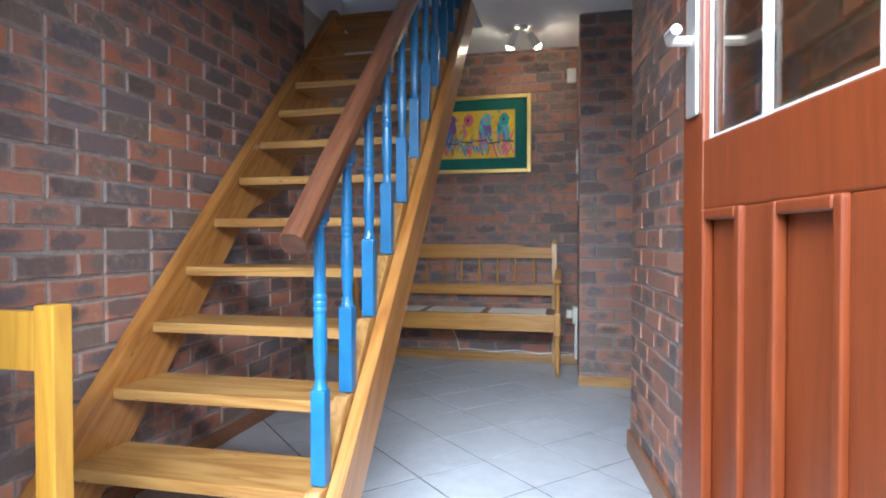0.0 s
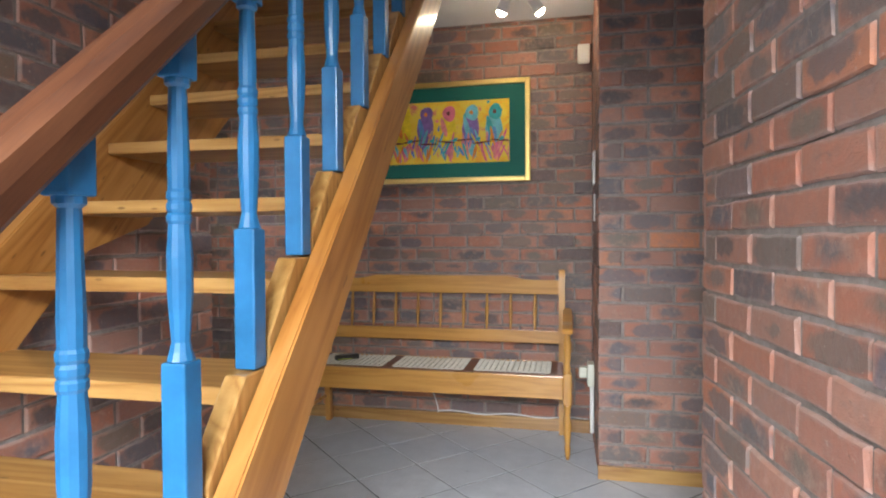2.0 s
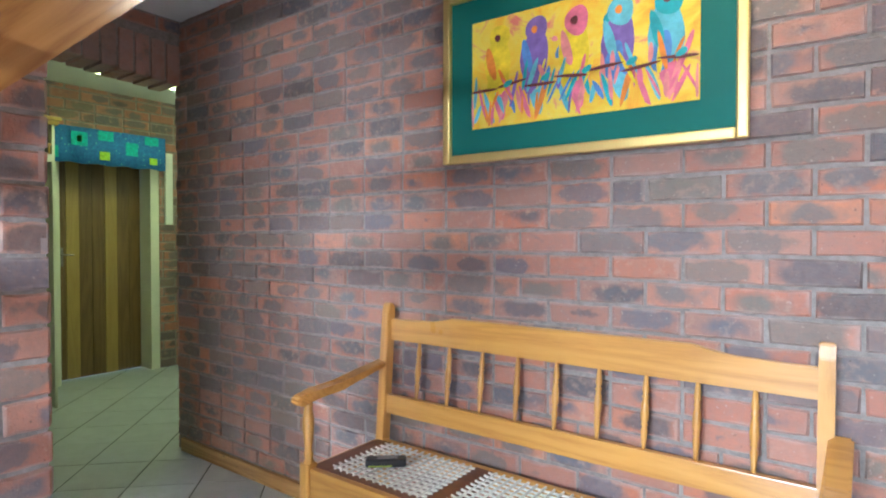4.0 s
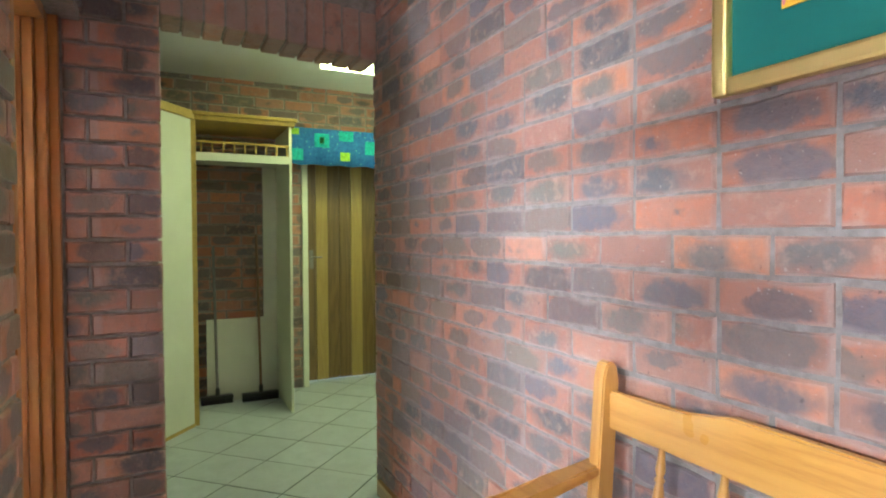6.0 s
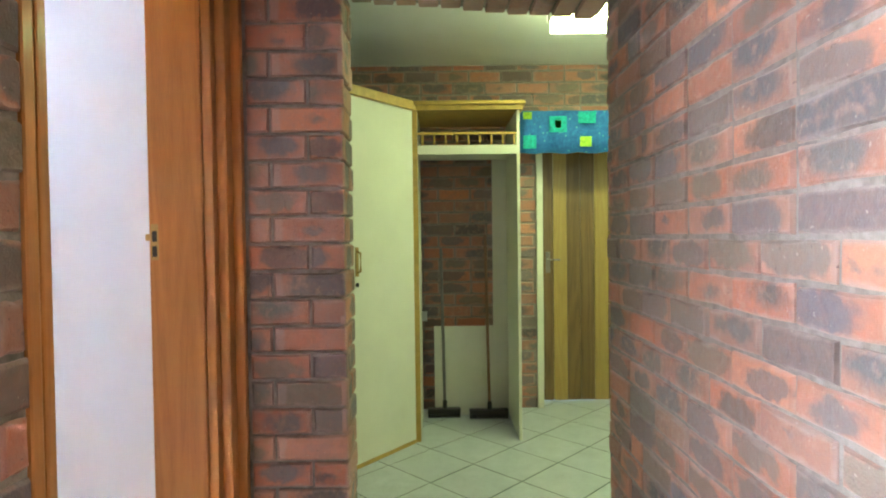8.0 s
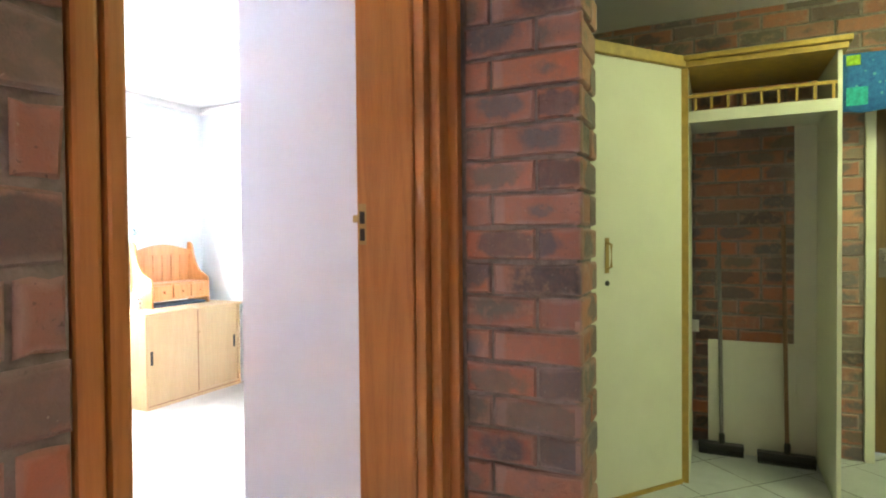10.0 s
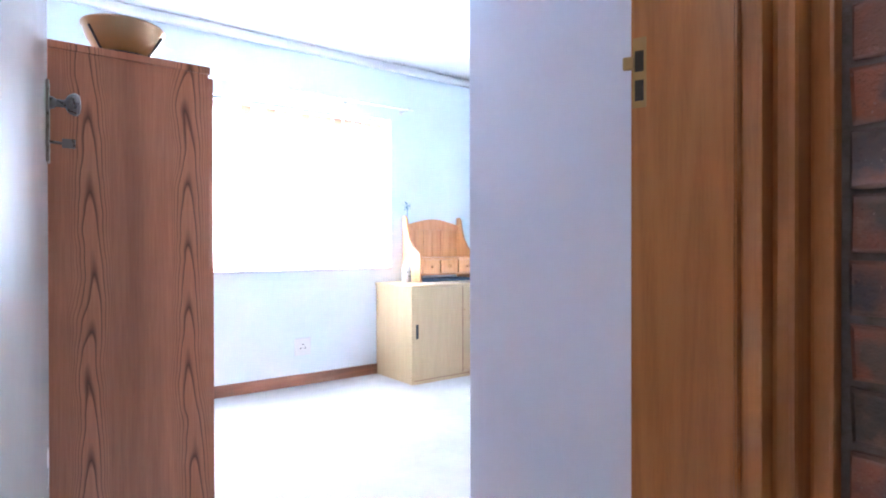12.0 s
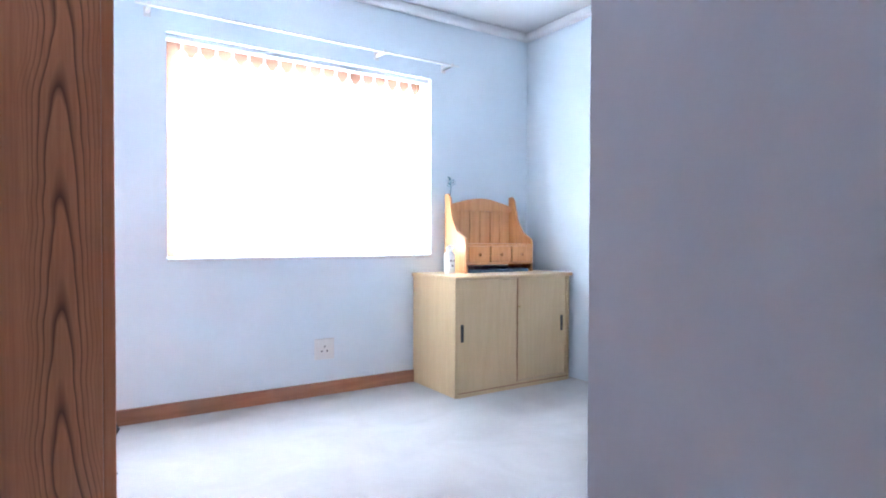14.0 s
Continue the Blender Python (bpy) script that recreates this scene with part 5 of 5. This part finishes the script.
part("handle", bm, BRASS, angled, "dull brass bow handle")
bm = bmesh.new()
turned(bm, [(0.012, 0.0), (0.012, 0.006), (0.005, 0.008)], am @ Matrix.Translation((hx, 0, 1.005)) @ Matrix.Rotation(radians(-90), 4, "X"), 12)
part("lock", bm, BLACK, angled, "dark cylinder lock")

board = thing("cream_board", "cream board leaning inside the broom cupboard", "board", (-4.5, 4.06, 0.0))
part("board", block(bmesh.new(), -4.494, -4.478, 3.85, 4.28, 0.0, 0.63, 0.002), CREAM, board)


def broom(y, head_y0, head_y1, top, mat, label, x):
    b = thing("broom", label, "broom", (x, y, 0.0), group="brooms in the cupboard")
    bm = bmesh.new()
    tube(bm, [(x, y, 0.06), (x - 0.06, y - 0.015, top)], 0.011)
    part("stick", bm, mat, b)
    bm = cube(x - 0.03, x + 0.03, head_y0, head_y1, 0.03, 0.062, 0.008)
    part("head", bm, BLACK, b)
    bm = bmesh.new()
    for i in range(60):
        yy = head_y0 + 0.008 + (head_y1 - head_y0 - 0.016) * (i % 20) / 19
        xx = x - 0.02 + 0.02 * (i // 20)
        block(bm, xx - 0.004, xx + 0.004, yy - 0.005, yy + 0.005, 0.0, 0.032)
    part("bristles", bm, DARKBRISTLE, b)
    bm = bmesh.new()
    turned(bm, [(0.016, 0.06), (0.016, 0.11), (0.011, 0.12)], Matrix.Translation((x, y, 0)), 12)
    part("socket", bm, BLACK, b)


broom(3.92, 3.80, 4.03, 1.18, GREYPOLE, "grey-handled broom leaning in the cupboard", -4.44)
broom(4.23, 4.09, 4.36, 1.27, BROWNPOLE, "brown wooden-handled broom leaning in the cupboard", -4.40)
isock = thing("small_socket", "small white socket on the cupboard's brick back", "socket", (HALL_W, 3.82, 0.68))
part("plate", cube(HALL_W - 0.004, HALL_W + 0.012, 3.74, 3.80, 0.65, 0.72, 0.004), PLASTIC, isock)

# boarded door with a fabric pelmet over it
hdoor = thing("passage_door", "two-tone vertical boarded wooden door in a cream frame", "door", (HALL_W - 0.17, 5.0, 0.0))
n = 7
for i in range(n):
    a = 4.655 + 0.73 * i / n
    wide = i in (1, 4)
    part("board", cube(HALL_W - 0.20, HALL_W - 0.17 + (0.006 if wide else 0.0), a + 0.001, a + 0.73 / n - 0.001, 0.006, 2.0, 0.003), LIGHTSTRIP if wide else DARKDOOR, hdoor)
bm = cube(HALL_W - 0.165, HALL_W - 0.161, 4.70, 4.735, 0.98, 1.14, 0.001)
tube(bm, [(HALL_W - 0.163, 4.717, 1.08), (HALL_W - 0.12, 4.717, 1.08), (HALL_W - 0.115, 4.80, 1.08)], 0.007)
part("door_handle", bm, DULLCHROME, hdoor, "dull chrome lever handle")
hf = thing("passage_door_frame", "cream painted door frame", "door frame", (HALL_W - 0.1, 5.0, 0.0), kind="structure")
part("jamb", cube(HALL_W - 0.22, HALL_W + 0.015, 4.605, 4.65, 0.0, 2.03, 0.003), CREAM, hf)
part("jamb", cube(HALL_W - 0.22, HALL_W + 0.015, 5.39, 5.47, 0.0, 2.03, 0.003), CREAM, hf)
part("head", cube(HALL_W - 0.22, HALL_W + 0.015, 4.65, 5.39, 2.0, 2.03, 0.003), CREAM, hf)

pel = thing("fabric_pelmet", "bright blue patterned fabric pelmet over the passage door", "pelmet", (-4.36, 4.95, 1.8))
bm = bmesh.new()
n = 24
pts = []
for i in range(n + 1):
    s = i / n
    pts.append((4.46 + 0.97 * s, 0.006 * math.sin(s * 23) + 0.004 * math.sin(s * 51)))
for z0, z1 in ((1.83, 2.12),):
    a = [bm.verts.new((-4.40 + d, y, z0 + 0.006 * math.sin(y * 30))) for y, d in pts]
    b = [bm.verts.new((-4.40 + d * 0.5, y, z1)) for y, d in pts]
    a2 = [bm.verts.new((-4.412 + d, y, z0 + 0.006 * math.sin(y * 30))) for y, d in pts]
    b2 = [bm.verts.new((-4.412 + d * 0.5, y, z1)) for y, d in pts]
    for i in range(n):
        bm.faces.new((a[i], a[i + 1], b[i + 1], b[i]))
        bm.faces.new((a2[i + 1], a2[i], b2[i], b2[i + 1]))
        bm.faces.new((b[i], b[i + 1], b2[i + 1], b2[i]))
        bm.faces.new((a[i + 1], a[i], a2[i], a2[i + 1]))
    bm.faces.new((a[0], b[0], b2[0], a2[0]))
    bm.faces.new((a[n], a2[n], b2[n], b[n]))
cl = part("cloth", bm, FABRIC, pel, "gathered printed cloth", smooth=True)
AQUA = make_paint("aqua_print", (0.03, 0.42, 0.42), 0.9, 0.2, 50, 0.1)
LIMEP = make_paint("lime_print", (0.35, 0.62, 0.06), 0.9, 0.2, 50, 0.1)
for y0, y1, z0, z1, mt in ((4.66, 4.78, 1.97, 2.08, AQUA), (4.86, 4.98, 2.03, 2.11, AQUA), (4.48, 4.57, 1.86, 1.95, AQUA), (5.08, 5.18, 1.93, 2.04, AQUA), (5.24, 5.36, 2.04, 2.11, AQUA), (4.87, 4.95, 1.87, 1.94, LIMEP), (4.48, 4.54, 2.06, 2.11, LIMEP), (5.28, 5.35, 1.87, 1.93, LIMEP), (4.70, 4.74, 2.0, 2.05, LIMEP)):
    part("print_patch", cube(-4.392, -4.388, y0, y1, z0, z1, 0.001), mt, cl)
part("batten", cube(HALL_W - 0.01, -4.413, 4.46, 5.43, 2.095, 2.12, 0.002), CREAM, pel)
trunk = thing("cable_trunking", "white plastic cable trunking on the brick wall", "trunking", (HALL_W, 5.56, 1.6))
part("cover", cube(HALL_W - 0.004, HALL_W + 0.025, 5.53, 5.60, 1.35, 2.02, 0.003), PLASTIC, trunk)

# ---------------- floor tiles, laid diagonally ----------------
TS, TJ = 0.332, 0.007
TX, TY, TROT = 0.393, 2.893, radians(45)
ZONES = ((LEFT_X - 0.02, RIGHT_X + 0.4, 0.43, BENCH_Y + 0.02), (-2.45, LEFT_X - 0.02, 2.96, BENCH_Y + 0.02), (HALL_W - 0.3, -2.45, 2.65, 5.98))


def clip(poly, axis, value, keep_above):
    out = []
    for i, p in enumerate(poly):
        q = poly[(i + 1) % len(poly)]
        pi, qi = (p[axis] >= value) == keep_above, (q[axis] >= value) == keep_above
        if pi:
            out.append(p)
        if pi != qi:
            s = (value - p[axis]) / (q[axis] - p[axis])
            out.append((p[0] + (q[0] - p[0]) * s, p[1] + (q[1] - p[1]) * s))
    return out


def lay_tiles():
    h = (TS - TJ) / 2
    c45 = math.cos(TROT)
    s45 = math.sin(TROT)
    for i in range(-30, 31):
        for j in range(-30, 31):
            u, v = (i + 0.5) * TS, (j + 0.5) * TS
            cx, cy = TX + u * c45 - v * s45, TY + u * s45 + v * c45
            if not (-5.4 < cx < 1.7 and 0.0 < cy < 6.4):
                continue
            corners = [(cx + a * c45 - b * s45, cy + a * s45 + b * c45) for a, b in ((-h, -h), (h, -h), (h, h), (-h, h))]
            for x0, x1, y0, y1 in ZONES:
                poly = corners
                for axis, value, above in ((0, x0, True), (0, x1, False), (1, y0, True), (1, y1, False)):
                    if poly:
                        poly = clip(poly, axis, value, above)
                if len(poly) < 3:
                    continue
                n = len(poly)
                mx, my = sum(p[0] for p in poly) / n, sum(p[1] for p in poly) / n
                inner = [(mx + (p[0] - mx) * 0.996, my + (p[1] - my) * 0.996) for p in poly]
                lift = random.uniform(-0.0006, 0.0006)
                vs = [(p[0], p[1], -0.014) for p in poly] + [(p[0], p[1], -0.0007 + lift) for p in poly] + [(p[0], p[1], lift) for p in inner]
                fs = [tuple(range(2 * n, 3 * n))]
                for k in range(n):
                    q = (k + 1) % n
                    fs += [(k, q, n + q, n + k), (n + k, n + q, 2 * n + q, 2 * n + k)]
                me = bpy.data.meshes.new("tile")
                me.from_pydata(vs, [], fs)
                me.materials.append(TILE)
                ob = new("tile", me)
                ob.parent = floor


lay_tiles()

# ---------------- bricks ----------------
BL, BH, BJ, COURSE = 0.222, 0.0750, 0.010, 0.085
BRICKS = {}


def brick_data(w, h, variant=0):
    """Verts, faces of one brick with uneven, rounded arrises, its face at z = 0 out of the wall."""
    r = random.Random(variant * 977 + 5)
    d, c = 0.020, 0.0045
    outline = [(0, 0), (w * 0.33, 0), (w * 0.66, 0), (w, 0), (w, h), (w * 0.66, h), (w * 0.33, h), (0, h)]
    outline = [(x + r.uniform(-0.0016, 0.0016), y + r.uniform(-0.0026, 0.0022)) for x, y in outline]
    n = len(outline)
    inner = []
    for x, y in outline:
        cc = c * r.uniform(0.7, 1.7)
        inner.append((x + (cc if x < w * 0.2 else -cc if x > w * 0.8 else 0.0), y + (cc if y < h / 2 else -cc)))
    vs = [(x, y, -d) for x, y in outline] + [(x, y, -c * r.uniform(0.8, 1.8)) for x, y in outline] + [(x, y, 0.0) for x, y in inner]
    fs = [tuple(range(2 * n, 3 * n))]
    for i in range(n):
        j = (i + 1) % n
        fs += [(i, j, n + j, n + i), (n + i, n + j, 2 * n + j, 2 * n + i)]
    return vs, fs


def brick_mesh(w, h, variant):
    key = (round(w, 3), round(h, 3), variant)
    if key not in BRICKS:
        vs, fs = brick_data(w, h, variant)
        me = bpy.data.meshes.new("brick")
        me.from_pydata(vs, [], fs)
        uv = me.uv_layers.new(name="UVMap")
        for loop in me.loops:
            x, y, _ = vs[loop.vertex_index]
            uv.data[loop.index].uv = (x / BL, y / h)
        me.materials.append(BRICK)
        BRICKS[key] = me
    return BRICKS[key]


def course_layout(width, phase, rough_mix, g):
    """Left and right ends of the bricks in one course."""
    x, out = -phase, []
    while x < width - 0.02:
        ln = BL * g
        if random.random() < rough_mix:
            ln = 0.105 * g
        a, b = max(x, 0.0), min(x + ln, width)
        if b - a > 0.025:
            out.append((a, b))
        x += ln + BJ * g
    return out


def lay_bricks(parent, origin, along, normal, width, z0, z1, near=None, holes=(), flip=False, mix=0.03, limit=300, gauge=1.0):
    """Brick facing on one wall face; the stretch `near` of (u0, u1, z0, z1) comes as single bricks, the rest joined."""
    m = face_frame((origin[0], origin[1], 0.0), along, normal)
    rest_v, rest_f, rest_uv = [], [], []
    count = 0
    course, high = COURSE * gauge, BH * gauge
    k0, k1 = math.floor(z0 / course), math.ceil(z1 / course)
    for k in range(k0, k1):
        za, zb = max(k * course, z0), min(k * course + high, z1)
        if zb - za < 0.02:
            continue
        phase = (0.116 * gauge if (k % 2 == 0) != flip else 0.0)
        for a, b in course_layout(width, phase, mix, gauge):
            zc = (za + zb) / 2
            cut = [(a, b)]
            for u0, u1, h0, h1 in holes:
                if h0 - 0.02 < zc < h1 + 0.02:
                    nxt = []
                    for p, q in cut:
                        if q <= u0 or p >= u1:
                            nxt.append((p, q))
                        else:
                            if p < u0 - 0.02:
                                nxt.append((p, u0))
                            if q > u1 + 0.02:
                                nxt.append((u1, q))
                    cut = nxt
            for p, q in cut:
                w, h = round(q - p, 3), round(zb - za, 3)
                if w < 0.02:
                    continue
                out = random.uniform(-0.003, 0.003)
                kind = random.randrange(7)
                tilt = random.uniform(-0.006, 0.006)
                dz = random.uniform(-0.0012, 0.0012)
                loc = m @ Matrix.Translation((p, za + dz, out)) @ Matrix.Rotation(tilt, 4, "Z")
                uc = (p + q) / 2
                if near and count < limit and near[0] <= uc <= near[1] and near[2] <= zc <= near[3]:
                    ob = new("brick", brick_mesh(w, h, kind))
                    ob.matrix_world = loc
                    ob.parent = parent
                    count += 1
                else:
                    vs, fs = brick_data(w, h, kind)
                    n = len(rest_v)
                    rest_v += [tuple(loc @ Vector(v)) for v in vs]
                    for f in fs:
                        rest_f.append(tuple(n + i for i in f))
                        rest_uv += [(vs[i][0] / BL, vs[i][1] / h) for i in f]
    if rest_f:
        me = bpy.data.meshes.new("bricks")
        me.from_pydata(rest_v, [], rest_f)
        uv = me.uv_layers.new(name="UVMap")
        uv.data.foreach_set("uv", [c for p in rest_uv for c in p])
        me.materials.append(BRICK)
        ob = new("bricks", me)
        ob.parent = parent
        tagged(ob, kind="stuff")


# bench wall: local u runs east to west from the pier
lay_bricks(wall_bench, (PIER_X, BENCH_Y), (-1, 0, 0), (0, -1, 0), PIER_X + 2.512, 0, CEIL, near=(0.9, 3.4, 0.4, 2.1), gauge=0.925)
# end of the bench wall at the passage opening
lay_bricks(wall_bench, (-2.512, BENCH_Y + 0.002), (0, 1, 0), (-1, 0, 0), 0.218, 0, HALL_CEIL, near=(0, 1, 0, 3), flip=True, mix=0)
# stair wall
lay_bricks(wall_left, (LEFT_X, 0.53), (0, 1, 0), (1, 0, 0), SOUTH_Y - 0.53 - 0.002, 0, 5.0, near=(0.5, 2.7, 0.3, 2.4))
# lobby south wall and its corner with the stair wall
lay_bricks(wall_lobby, (LEFT_X - 0.002, SOUTH_Y), (-1, 0, 0), (0, 1, 0), 0.398, 0, CEIL, near=(0, 1, 0, 3), flip=True, mix=0)
# right-hand wall, pier front and pier return
ra, rn = (math.sin(SKEW), -math.cos(SKEW), 0), (-math.cos(SKEW), -math.sin(SKEW), 0)
lay_bricks(wall_right, (END_X, END_Y), ra, rn, 2.2, 0, CEIL, near=(0, 1.9, 0.2, 2.3), gauge=0.92)
lay_bricks(wall_right, (END_X + 0.002, END_Y), (math.cos(SKEW), math.sin(SKEW), 0), (-math.sin(SKEW), math.cos(SKEW), 0), 0.218, 0, CEIL, near=(0, 1, 0, 3), flip=True, mix=0)
lay_bricks(wall_pier, (PIER_X, PIER_Y), (1, 0, 0), (0, -1, 0), RIGHT_X - PIER_X - 0.002, 0, CEIL, near=(0, 1, 0, 3), mix=0.03)
lay_bricks(wall_pier, (PIER_X, PIER_Y + 0.002), (0, 1, 0), (-1, 0, 0), BENCH_Y - PIER_Y - 0.004, 0, CEIL, near=(0, 1, 0, 3), flip=True)
# pier between bedroom door and passage, its reveal, and the lintel
lay_bricks(wall_west_pier, (WEST_X, 3.562), (0, -1, 0), (1, 0, 0), 0.336, 0, CEIL, near=(0, 1, 0, 3), mix=0.0, gauge=1.13)
lay_bricks(wall_west_pier, (WEST_X - 0.002, 3.562), (-1, 0, 0), (0, 1, 0), 0.216, 0, 2.16, near=(0, 1, 0, 3), flip=True, mix=0, gauge=1.13)
lay_bricks(lintel, (WEST_X, 3.562), (0, 1, 0), (1, 0, 0), BENCH_Y - 3.562, 2.37, CEIL, near=(0, 2, 0, 3))
lay_bricks(over, (-1.30, SOUTH_Y), (-1, 0, 0), (0, 1, 0), 1.14, 2.10, CEIL, near=(0, 2, 0, 3))
# soldier course over the passage opening: upright bricks right through the wall
n = 11
wsol = (BENCH_Y - 3.562) / n
for i in range(n):
    y0 = 3.562 + i * wsol + 0.005
    bm = cube(0, 0.222, 0, wsol - 0.010, 0, 0.222, 0.006)
    ob = part("soldier_brick", bm, BRICK, None)
    ob.parent = lintel
    # the course sags towards the bench wall
    ob.location = (WEST_X - 0.222, y0, 2.092 + 0.075 * (1 - (i + 0.5) / n) + random.uniform(-0.004, 0.004))
# passage wall
lay_bricks(wall_hall, (HALL_W, 2.62), (0, 1, 0), (1, 0, 0), 3.38, 0, HALL_CEIL, near=(1.1, 2.9, 0.6, 2.5), holes=((1.98, 2.86, 0, 2.04),), limit=250)
